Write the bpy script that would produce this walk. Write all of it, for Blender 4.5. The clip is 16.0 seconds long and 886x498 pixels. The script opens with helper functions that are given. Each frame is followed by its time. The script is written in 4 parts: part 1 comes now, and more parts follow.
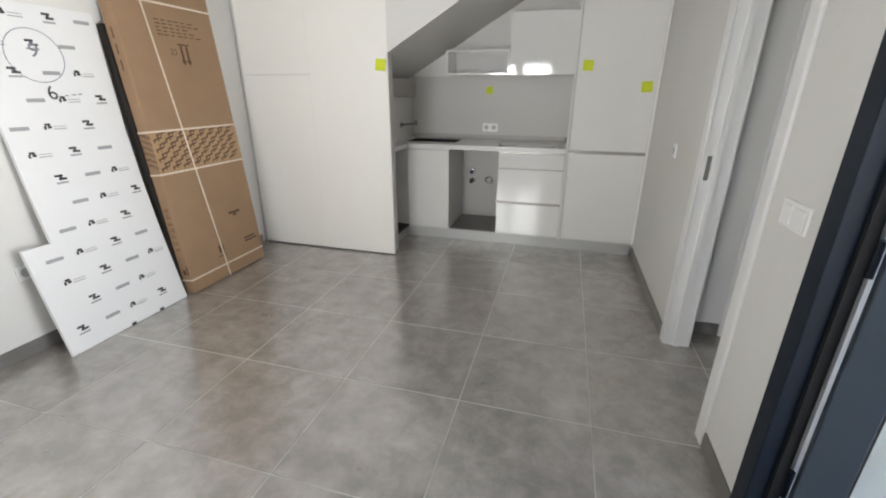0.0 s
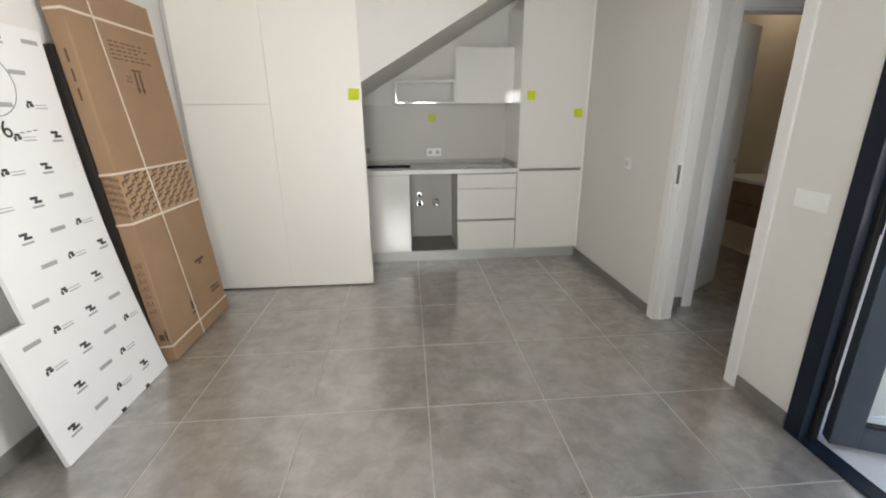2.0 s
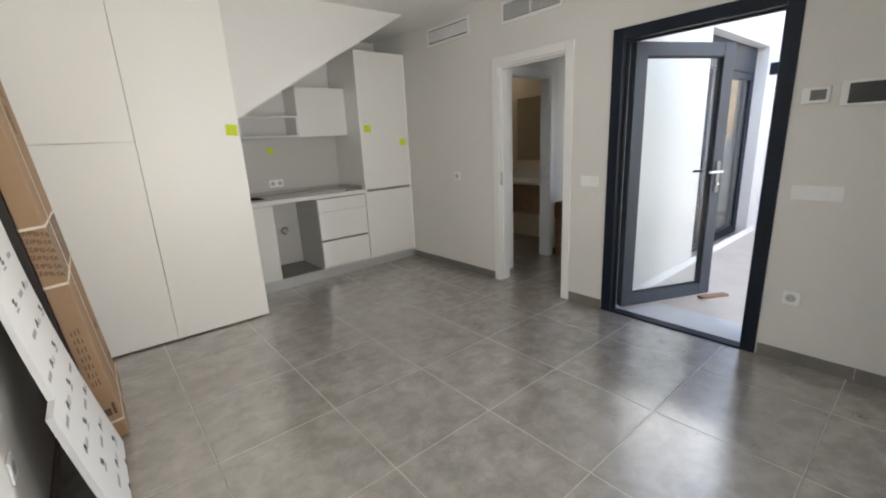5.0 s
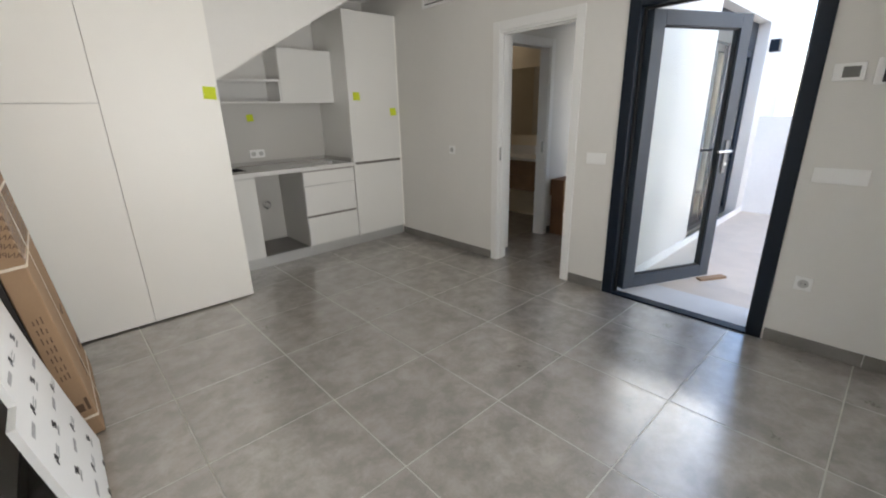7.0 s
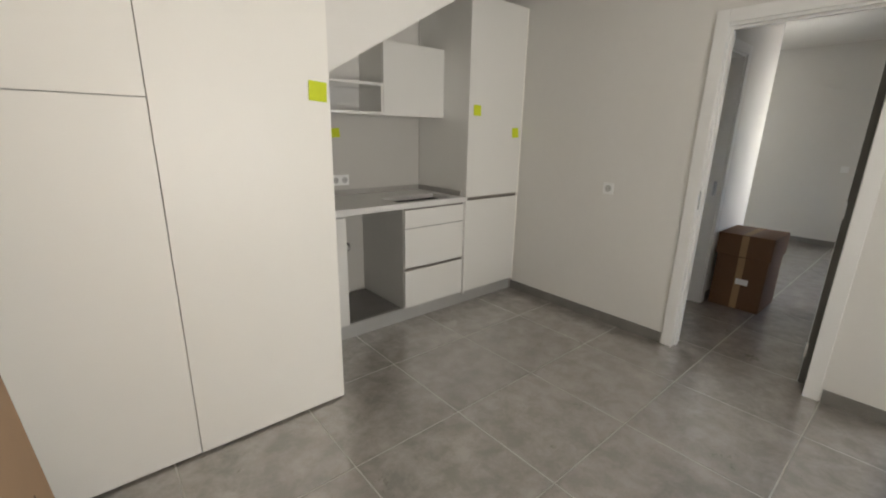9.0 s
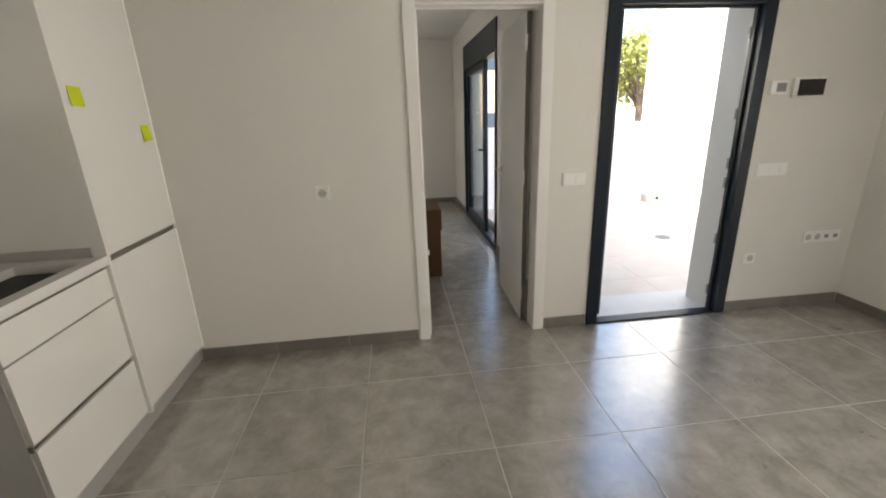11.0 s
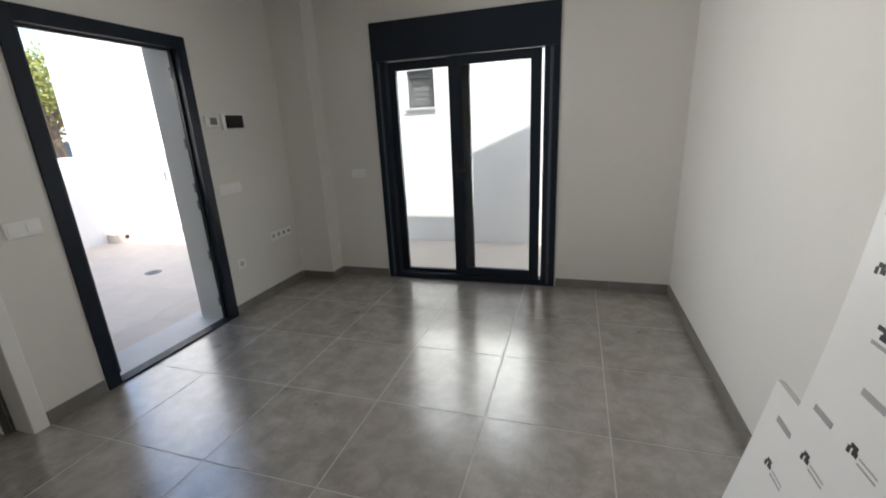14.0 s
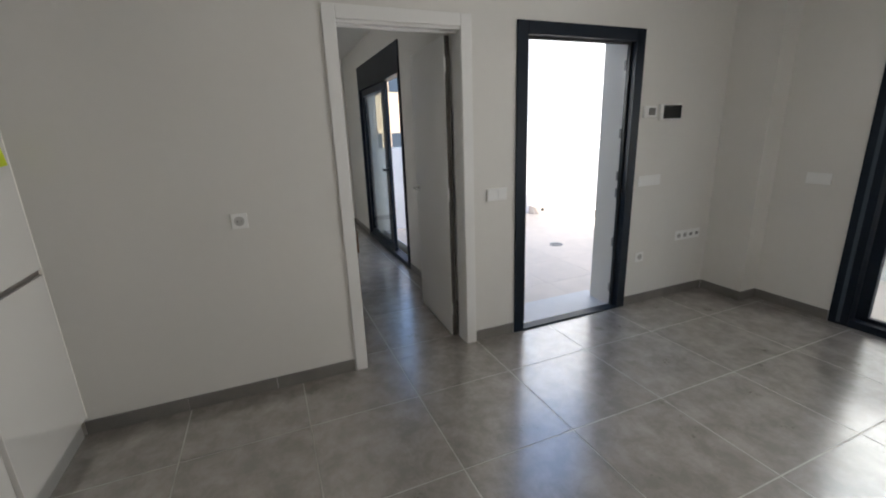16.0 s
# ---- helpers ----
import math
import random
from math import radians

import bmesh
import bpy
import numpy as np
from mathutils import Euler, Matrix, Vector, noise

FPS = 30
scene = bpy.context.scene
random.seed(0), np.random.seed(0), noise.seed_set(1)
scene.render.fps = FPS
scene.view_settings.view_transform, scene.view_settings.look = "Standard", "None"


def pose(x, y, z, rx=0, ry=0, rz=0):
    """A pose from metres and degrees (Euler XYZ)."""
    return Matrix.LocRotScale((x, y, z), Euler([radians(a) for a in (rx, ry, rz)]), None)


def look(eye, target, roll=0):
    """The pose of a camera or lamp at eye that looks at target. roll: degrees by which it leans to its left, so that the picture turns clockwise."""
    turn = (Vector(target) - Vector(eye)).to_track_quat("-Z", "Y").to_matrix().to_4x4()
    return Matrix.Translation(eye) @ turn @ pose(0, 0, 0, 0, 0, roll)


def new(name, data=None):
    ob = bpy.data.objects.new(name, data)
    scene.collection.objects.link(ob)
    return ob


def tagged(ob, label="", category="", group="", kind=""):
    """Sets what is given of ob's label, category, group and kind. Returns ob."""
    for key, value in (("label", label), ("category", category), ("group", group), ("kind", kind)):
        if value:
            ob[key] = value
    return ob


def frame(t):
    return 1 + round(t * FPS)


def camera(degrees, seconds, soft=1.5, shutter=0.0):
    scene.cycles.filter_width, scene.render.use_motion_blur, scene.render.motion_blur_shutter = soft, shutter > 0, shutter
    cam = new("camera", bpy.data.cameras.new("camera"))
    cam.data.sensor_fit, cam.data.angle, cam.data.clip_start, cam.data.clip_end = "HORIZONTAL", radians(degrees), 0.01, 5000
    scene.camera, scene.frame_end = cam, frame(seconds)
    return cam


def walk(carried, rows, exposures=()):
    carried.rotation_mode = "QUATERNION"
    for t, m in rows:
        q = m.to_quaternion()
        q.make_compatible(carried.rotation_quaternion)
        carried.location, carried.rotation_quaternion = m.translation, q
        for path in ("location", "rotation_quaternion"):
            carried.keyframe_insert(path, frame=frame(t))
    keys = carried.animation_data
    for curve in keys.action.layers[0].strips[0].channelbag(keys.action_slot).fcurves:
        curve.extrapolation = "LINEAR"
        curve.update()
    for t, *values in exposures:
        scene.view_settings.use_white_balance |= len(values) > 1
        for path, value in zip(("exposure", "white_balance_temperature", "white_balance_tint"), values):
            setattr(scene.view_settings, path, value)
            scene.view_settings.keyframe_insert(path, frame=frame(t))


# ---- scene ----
cam = camera(93.0, 16.0, 2.0)
PATH = [
    (0, (-0.681, -1.285, 1.386), (-1.186, 0.518, 0.684), 0.2),
    (0.5, (-0.832, -1.473, 1.395), (-1.231, 0.358, 0.697), -0.3),
    (1, (-1.055, -1.503, 1.37), (-1.36, 0.364, 0.72), -0.4),
    (1.5, (-1.348, -1.485, 1.398), (-1.434, 0.417, 0.785), 0.4),
    (2, (-1.699, -1.488, 1.398), (-1.554, 0.416, 0.801), -0.7),
    (2.5, (-2.063, -1.469, 1.383), (-1.649, 0.389, 0.77), -0.8),
    (3, (-2.372, -1.389, 1.385), (-1.764, 0.425, 0.802), -3.2),
    (3.5, (-2.673, -1.416, 1.399), (-1.773, 0.293, 0.883), -2.7),
    (4, (-2.915, -1.526, 1.438), (-1.848, 0.1, 0.974), -3.3),
    (4.5, (-3.004, -1.579, 1.445), (-1.865, 0.004, 0.999), -2.3),
    (5, (-3.06, -1.686, 1.416), (-1.828, -0.192, 0.917), -2.9),
    (5.2, (-3.057, -1.729, 1.408), (-1.756, -0.306, 0.877), -2.8),
    (7.3, (-3.063, -1.287, 1.411), (-1.792, 0.12, 0.777), -1.1),
    (7.5, (-3.082, -1.156, 1.406), (-1.866, 0.299, 0.769), -1.0),
    (8, (-3.047, -0.772, 1.409), (-1.972, 0.792, 0.778), -0.8),
    (8.2, (-3.023, -0.613, 1.43), (-2.019, 1.001, 0.807), -0.9),
    (10.3, (-2.683, 1.028, 1.366), (-0.835, 1.628, 0.892), -2.3),
    (10.5, (-2.608, 1.071, 1.45), (-0.735, 1.482, 0.881), -3.4),
    (11, (-2.57, 1.288, 1.456), (-0.675, 1.077, 0.852), -2.1),
    (11.5, (-2.497, 1.411, 1.443), (-0.72, 0.657, 0.919), -3.1),
    (12, (-2.501, 1.509, 1.425), (-1.045, 0.247, 0.889), -3.5),
    (12.5, (-2.547, 1.548, 1.439), (-1.471, -0.035, 0.859), -3.9),
    (13, (-2.601, 1.491, 1.44), (-1.807, -0.249, 0.856), -2.8),
    (13.5, (-2.629, 1.487, 1.439), (-2.021, -0.329, 0.862), -2.6),
    (14, (-2.642, 1.49, 1.447), (-2.057, -0.336, 0.88), -2.8),
    (14.5, (-2.615, 1.492, 1.446), (-1.808, -0.251, 0.888), -3.1),
    (15, (-2.571, 1.5, 1.457), (-1.361, 0.004, 0.914), -3.1),
    (15.5, (-2.536, 1.537, 1.468), (-0.972, 0.411, 0.931), -2.5),
    (16, (-2.458, 1.554, 1.458), (-0.675, 0.823, 0.923), -2.1),
]
walk(cam, [(t, look(eye, target, roll)) for t, eye, target, roll in PATH],
     [(0.0, 2.53, 6220, 10), (2.5, 2.56, 6560, 10), (3.5, 2.53, 6620, 10), (5.0, 2.33, 6500, 10), (7.5, 2.33, 6420, 10), (8.0, 2.28, 6470, 10), (10.4, 2.53, 7200, 10), (11.0, 2.51, 7100, 10), (12.0, 2.03, 6690, 10), (12.5, 1.73, 6450, 10), (15.0, 1.7, 6400, 10), (16.0, 1.98, 6340, 10)])

# ---- light ----
SUN_EL, SUN_AZ = radians(55), radians(-50)      # azimuth from +y, towards +x
sun_dir = Vector((math.sin(SUN_AZ) * math.cos(SUN_EL), math.cos(SUN_AZ) * math.cos(SUN_EL), math.sin(SUN_EL)))
world = bpy.data.worlds.new("sky")
scene.world = world
world.use_nodes = True
wn = world.node_tree
sky = wn.nodes.new("ShaderNodeTexSky")
sky.sky_type, sky.sun_disc = "NISHITA", False
sky.sun_elevation, sky.sun_rotation = SUN_EL, SUN_AZ
wn.links.new(sky.outputs[0], wn.nodes["Background"].inputs[0])
wn.nodes["Background"].inputs[1].default_value = 0.15
sun = new("sun", bpy.data.lights.new("sun", "SUN"))
sun.data.energy, sun.data.angle, sun.data.color = 2.5, radians(0.5), (1.0, 0.95, 0.88)
sun.matrix_world = look(sun_dir * 30, (0, 0, 0))


def opening_light(name, m, w, h, power, spread=76):
    """Daylight thrown up from the sunlit patio through an opening towards the ceiling."""
    la = new(name, bpy.data.lights.new(name, "AREA"))
    la.data.shape, la.data.size, la.data.size_y = "RECTANGLE", w, h
    la.data.energy, la.data.spread, la.data.color = power, radians(spread), (1.0, 0.98, 0.945)
    la.matrix_world = m
    return la


UP = 8
opening_light("door_daylight", pose(0.10, -0.53, 1.25, 90 + UP, 0, 90), 0.80, 1.3, 4.8, 93)
opening_light("window_daylight", pose(-1.70, -2.32, 1.25, 90 + UP, 0, 0), 1.2, 1.3, 4.6, 96)
opening_light("bedroom_daylight", pose(2.75, 0.07, 1.3, 90 + UP, 0, 0), 1.2, 1.2, 4.2, 100)


# ---- materials ----
def nodes(name):
    m = bpy.data.materials.new(name)
    m.use_nodes = True
    return m, m.node_tree, m.node_tree.nodes["Principled BSDF"]


def material(name, color, rough=0.5, metal=0.0, amount=0.08, scale=3.0, bump=0.0, bump_scale=200.0, coat=0.0, rough_amount=0.02, spread=0.0, ior=1.5):
    """A surface whose colour and gloss vary at two scales."""
    m, t, b = nodes(name)
    n, l = t.nodes, t.links
    geo = n.new("ShaderNodeNewGeometry")
    info = n.new("ShaderNodeObjectInfo")
    shift = n.new("ShaderNodeVectorMath")
    shift.operation = "MULTIPLY_ADD"
    l.new(info.outputs["Random"], shift.inputs[0])
    shift.inputs[1].default_value = (17.0, 31.0, 11.0) if spread else (0, 0, 0)
    l.new(geo.outputs["Position"], shift.inputs[2])
    big, fine = n.new("ShaderNodeTexNoise"), n.new("ShaderNodeTexNoise")
    big.inputs["Scale"].default_value, big.inputs["Detail"].default_value = scale, 5
    fine.inputs["Scale"].default_value, fine.inputs["Detail"].default_value = scale * 14, 3
    for tex in (big, fine):
        l.new(shift.outputs[0], tex.inputs["Vector"])
    mix = n.new("ShaderNodeMath")
    mix.operation = "MULTIPLY_ADD"
    l.new(fine.outputs[0], mix.inputs[0])
    mix.inputs[1].default_value = 0.35
    l.new(big.outputs[0], mix.inputs[2])
    ramp = n.new("ShaderNodeMapRange")
    ramp.inputs[1].default_value, ramp.inputs[2].default_value = 0.42, 0.92
    ramp.inputs[3].default_value, ramp.inputs[4].default_value = 1 - amount, 1 + amount
    l.new(mix.outputs[0], ramp.inputs[0])
    tone = n.new("ShaderNodeVectorMath")
    tone.operation = "SCALE"
    tone.inputs[0].default_value = color
    last = ramp.outputs[0]
    if spread:
        own = n.new("ShaderNodeMapRange")
        own.inputs[3].default_value, own.inputs[4].default_value = 1 - spread, 1 + spread
        l.new(info.outputs["Random"], own.inputs[0])
        both = n.new("ShaderNodeMath")
        both.operation = "MULTIPLY"
        l.new(last, both.inputs[0])
        l.new(own.outputs[0], both.inputs[1])
        last = both.outputs[0]
    l.new(last, tone.inputs["Scale"])
    l.new(tone.outputs[0], b.inputs["Base Color"])
    rr = n.new("ShaderNodeMapRange")
    rr.inputs[1].default_value, rr.inputs[2].default_value = 0.42, 0.92
    rr.inputs[3].default_value, rr.inputs[4].default_value = max(0.02, rough - rough_amount), min(1, rough + rough_amount)
    l.new(mix.outputs[0], rr.inputs[0])
    l.new(rr.outputs[0], b.inputs["Roughness"])
    b.inputs["Metallic"].default_value = metal
    b.inputs["IOR"].default_value = ior
    b.inputs["Coat Weight"].default_value = coat
    if bump:
        bt, bn = n.new("ShaderNodeTexNoise"), n.new("ShaderNodeBump")
        bt.inputs["Scale"].default_value, bt.inputs["Detail"].default_value = bump_scale, 2
        l.new(shift.outputs[0], bt.inputs["Vector"])
        bn.inputs["Strength"].default_value, bn.inputs["Distance"].default_value = bump, 0.002
        l.new(bt.outputs[0], bn.inputs["Height"])
        l.new(bn.outputs[0], b.inputs["Normal"])
    return m


def glass_material(name, tint):
    m, t, b = nodes(name)
    n, l = t.nodes, t.links
    n.remove(b)
    clear, gloss, mix, fres = (n.new("ShaderNode" + k) for k in ("BsdfTransparent", "BsdfGlossy", "MixShader", "LayerWeight"))
    clear.inputs[0].default_value = (*tint, 1)
    gloss.inputs["Roughness"].default_value = 0.01
    power, share = n.new("ShaderNodeMath"), n.new("ShaderNodeMath")
    power.operation, power.inputs[1].default_value = "POWER", 4.0
    share.operation, share.inputs[1].default_value, share.inputs[2].default_value = "MULTIPLY_ADD", 0.45, 0.04
    l.new(fres.outputs["Facing"], power.inputs[0])
    l.new(power.outputs[0], share.inputs[0])
    l.new(share.outputs[0], mix.inputs[0])
    l.new(clear.outputs[0], mix.inputs[1])
    l.new(gloss.outputs[0], mix.inputs[2])
    l.new(mix.outputs[0], n["Material Output"].inputs[0])
    return m


PLASTER = material("plaster", (0.735, 0.72, 0.688), 0.75, amount=0.025, scale=1.3, bump=0.25, bump_scale=260)
CEILING = material("ceiling_paint", (0.80, 0.79, 0.765), 0.8, amount=0.02, scale=1.2, bump=0.12, bump_scale=240)
RENDER = material("outdoor_render", (0.87, 0.86, 0.845), 0.85, amount=0.04, scale=1.6, bump=0.15, bump_scale=150)
LACQUER = material("gloss_lacquer", (0.80, 0.79, 0.76), 0.06, amount=0.01, scale=0.8, rough_amount=0.02, coat=1.0, ior=1.65)
MATT = material("satin_lacquer", (0.87, 0.85, 0.80), 0.42, amount=0.012, scale=0.8, rough_amount=0.05)
DOORWHITE = material("door_lacquer", (0.82, 0.815, 0.80), 0.32, amount=0.012, scale=1.0)
CARCASS = material("carcass_melamine", (0.62, 0.61, 0.59), 0.45, amount=0.03, scale=2.0)
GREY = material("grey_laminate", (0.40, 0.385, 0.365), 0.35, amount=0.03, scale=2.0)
GREYPANEL = material("dark_grey_panel", (0.17, 0.16, 0.15), 0.45, amount=0.12, scale=7.0)
WORKTOP = material("worktop_quartz", (0.70, 0.69, 0.67), 0.31, amount=0.015, scale=30.0)
SPLASH = material("splashback_laminate", (0.54, 0.525, 0.495), 0.45, rough_amount=0.0, amount=0.01, scale=2.0)
SEAM = material("shadow_gap", (0.10, 0.095, 0.085), 0.7)
ALU = material("brushed_aluminium", (0.72, 0.72, 0.71), 0.36, 1.0, amount=0.02, scale=8.0)
GRIP = material("grip_metal", (0.34, 0.32, 0.30), 0.35, 1.0, amount=0.03)
PLINTHMETAL = material("plinth_metal", (0.52, 0.52, 0.51), 0.45, 0.5, amount=0.03, scale=8.0)
CHROME = material("chrome", (0.72, 0.72, 0.72), 0.08, 1.0, amount=0.02)
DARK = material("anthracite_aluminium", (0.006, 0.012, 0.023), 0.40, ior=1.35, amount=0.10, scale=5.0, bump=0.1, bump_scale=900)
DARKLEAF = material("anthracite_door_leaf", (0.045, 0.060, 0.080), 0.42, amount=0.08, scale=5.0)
MIDGREY = material("grey_window_frame", (0.13, 0.135, 0.14), 0.45, amount=0.05)
RUBBER = material("black_rubber", (0.012, 0.012, 0.013), 0.6)
TILE = material("grey_porcelain", (0.29, 0.265, 0.24), 0.30, amount=0.13, scale=5.0, rough_amount=0.03, spread=0.035, ior=1.55)
TILE.node_tree.nodes["Principled BSDF"].inputs["Coat Weight"].default_value = 0.9
TILE.node_tree.nodes["Principled BSDF"].inputs["Coat Roughness"].default_value = 0.22
TILE.node_tree.nodes["Principled BSDF"].inputs["Coat IOR"].default_value = 2.75
tn, tl = TILE.node_tree.nodes, TILE.node_tree.links
cloud, cloud_range, cloud_mix = tn.new("ShaderNodeTexNoise"), tn.new("ShaderNodeMapRange"), tn.new("ShaderNodeVectorMath")
cloud.inputs["Scale"].default_value, cloud.inputs["Detail"].default_value, cloud.inputs["Distortion"].default_value = 8.0, 10, 0.25
cloud.inputs["Roughness"].default_value = 0.68
cloud_range.inputs[1].default_value, cloud_range.inputs[2].default_value = 0.40, 0.64
cloud_range.inputs[3].default_value, cloud_range.inputs[4].default_value = 0.81, 1.29
cloud_mix.operation = "MULTIPLY"
tl.new(tn["New Geometry" if "New Geometry" in tn else "Geometry"].outputs["Position"], cloud.inputs["Vector"])
tl.new(cloud.outputs[0], cloud_range.inputs[0])
base_in = tn["Principled BSDF"].inputs["Base Color"]
tl.new(base_in.links[0].from_socket, cloud_mix.inputs[0])
tl.new(cloud_range.outputs[0], cloud_mix.inputs[1])
tl.new(cloud_mix.outputs[0], base_in)
SKIRT = material("grey_skirting_tile", (0.19, 0.18, 0.168), 0.36, amount=0.16, scale=5.0, spread=0.05)
GROUT = material("grout", (0.40, 0.375, 0.335), 0.6, amount=0.10, scale=12.0, coat=0.6)
GROUT.node_tree.nodes["Principled BSDF"].inputs["Coat Roughness"].default_value = 0.28
GROUT.node_tree.nodes["Principled BSDF"].inputs["Coat IOR"].default_value = 2.4
PATIO = material("patio_porcelain", (0.62, 0.54, 0.46), 0.55, amount=0.07, scale=5.0, spread=0.03)
PATIOGROUT = material("patio_grout", (0.63, 0.56, 0.49), 0.9)
SILL = material("threshold_stone", (0.66, 0.65, 0.64), 0.45, amount=0.04, scale=8.0)
CARD = material("cardboard", (0.315, 0.20, 0.115), 0.8, amount=0.07, scale=6.0, bump=0.25, bump_scale=120)
CARDDARK = material("brown_carton", (0.15, 0.075, 0.035), 0.75, amount=0.07, scale=6.0, bump=0.2, bump_scale=120)
INK = material("brown_ink", (0.10, 0.055, 0.03), 0.8)
STRAP = material("white_strap", (0.70, 0.60, 0.48), 0.4)
TAPE = material("packing_tape", (0.42, 0.27, 0.15), 0.25, amount=0.05, scale=9.0)
FILM = material("protective_film", (0.80, 0.80, 0.79), 0.35, amount=0.015, scale=3.0, bump=0.1, bump_scale=30)
PRINT = material("black_print", (0.03, 0.03, 0.032), 0.5)
PRINTGREY = material("grey_print", (0.36, 0.36, 0.37), 0.5)
PENCIL = material("marker_line", (0.20, 0.21, 0.26), 0.6)
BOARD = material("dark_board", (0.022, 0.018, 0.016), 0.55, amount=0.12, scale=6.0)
NOTE = material("yellow_paper", (0.62, 0.70, 0.03), 0.75)
PLASTIC = material("white_plastic", (0.86, 0.86, 0.85), 0.34, amount=0.01)
SOCKETSHADE = material("socket_shade_grey", (0.50, 0.50, 0.49), 0.4)
PLASTICGREY = material("grey_plastic", (0.25, 0.25, 0.25), 0.4)
SCREEN = material("black_screen", (0.012, 0.012, 0.013), 0.12)
DISPLAY = material("thermostat_display", (0.14, 0.14, 0.13), 0.3)
MIRROR = material("mirror_silver", (0.85, 0.86, 0.86), 0.02, 1.0, amount=0.003, rough_amount=0.0)
WOOD = material("vanity_oak", (0.30, 0.20, 0.12), 0.5, amount=0.15, scale=9.0)
BATHTILE = material("bath_wall_tile", (0.86, 0.79, 0.66), 0.3, amount=0.03, scale=3.0)
GLASS = glass_material("clear_glass", (0.93, 0.95, 0.94))
BROWNBLIND = material("brown_shutter", (0.22, 0.215, 0.21), 0.5, amount=0.05)
LEAF = material("pine_needles", (0.24, 0.25, 0.06), 0.7, amount=0.35, scale=3.0)
BARK = material("bark", (0.14, 0.10, 0.07), 0.9, amount=0.25, scale=10.0, bump=0.5, bump_scale=40)
GROUND = material("dry_ground", (0.30, 0.26, 0.20), 0.95, amount=0.15, scale=0.8)
BEIGE = material("beige_render", (0.62, 0.47, 0.32), 0.9, amount=0.05, scale=1.0)

# ---- building helpers ----
PLACE = {}


def box(bm, x0, x1, y0, y1, z0, z1, bevel=0.0):
    r = bmesh.ops.create_cube(bm, size=1.0)
    vs = r["verts"]
    bmesh.ops.scale(bm, vec=(x1 - x0, y1 - y0, z1 - z0), verts=vs)
    bmesh.ops.translate(bm, vec=((x0 + x1) / 2, (y0 + y1) / 2, (z0 + z1) / 2), verts=vs)
    if bevel:
        es = list({e for v in vs for e in v.link_edges})
        bmesh.ops.bevel(bm, geom=es, offset=bevel, segments=2, affect="EDGES", profile=0.5)
    return bm


def boxes(*rows, bevel=0.0):
    bm = bmesh.new()
    for r in rows:
        box(bm, *r, bevel=bevel)
    return bm


def rod(bm, a, b, r, r2=None, sides=16):
    a, b = Vector(a), Vector(b)
    m = Matrix.Translation((a + b) / 2) @ (b - a).to_track_quat("Z", "Y").to_matrix().to_4x4()
    bmesh.ops.create_cone(bm, cap_ends=True, segments=sides, radius1=r, radius2=r if r2 is None else r2, depth=(b - a).length, matrix=m)
    return bm


def prism(points, axis, a, b):
    """A polygon pushed from a to b along an axis; points are the two other coordinates in order."""
    bm = bmesh.new()
    ends = []
    for v in (a, b):
        ring = []
        for p, q in points:
            ring.append(bm.verts.new({"x": (v, p, q), "y": (p, v, q), "z": (p, q, v)}[axis]))
        ends.append(ring)
    bm.faces.new(ends[0])
    bm.faces.new(ends[1][::-1])
    for i in range(len(points)):
        j = (i + 1) % len(points)
        bm.faces.new((ends[0][i], ends[1][i], ends[1][j], ends[0][j]))
    bmesh.ops.recalc_face_normals(bm, faces=bm.faces[:])
    return bm


def mesh_of(name, bm, mat):
    me = bpy.data.meshes.new(name)
    bm.to_mesh(me)
    bm.free()
    me.materials.append(mat)
    return me


def whole(name, bm, mat, label="", category="", group="", kind="", at=None):
    """A thing or a piece of the setting that is one mesh."""
    at = Vector(at or (0, 0, 0))
    bmesh.ops.translate(bm, vec=-at, verts=bm.verts[:])
    ob = new(name, mesh_of(name, bm, mat))
    ob.location = at
    PLACE[ob] = Matrix.Translation(at)
    return tagged(ob, label, category, group, kind)


def thing(name, m, label, category, group="", kind=""):
    """An Empty at the thing's base."""
    if not isinstance(m, Matrix):
        m = Matrix.Translation(m)
    ob = new(name)
    ob.empty_display_size = 0.1
    ob.matrix_basis = m
    PLACE[ob] = m
    return tagged(ob, label, category, group, kind)


def part(name, bm, mat, parent, label="", local=False):
    """One mesh under a thing or a part, drawn in the world's places unless local."""
    if not local:
        bm.transform(PLACE[parent].inverted())
    ob = new(name, mesh_of(name, bm, mat))
    ob.parent = parent
    PLACE[ob] = PLACE[parent]
    return tagged(ob, label)


def structure(name, bm, mat, label=""):
    return whole(name, bm, mat, label, kind="structure")


# ---- the shell ----
ZC = 2.62
structure("wall_west", boxes((-3.58, -3.43, -2.48, 3.34, -0.1, ZC)), PLASTER, "white matt plaster wall")
structure("wall_north", boxes((-3.43, 4.87, 3.19, 3.34, -0.1, ZC)), PLASTER, "white plaster wall behind the kitchen")
structure("wall_east", boxes((0, 0.30, -2.48, -1.062, -0.1, ZC), (0.0765, 0.30, -1.062, -0.986, -0.1, 2.11), (0, 0.30, -1.062, 0.0, 2.11, ZC), (0, 0.12, 0.0, 0.371, -0.1, ZC),
          (0, 0.12, 0.371, 1.126, 2.052, ZC), (0, 0.12, 1.126, 3.19, -0.1, ZC)), PLASTER, "white plaster wall with two doorways")
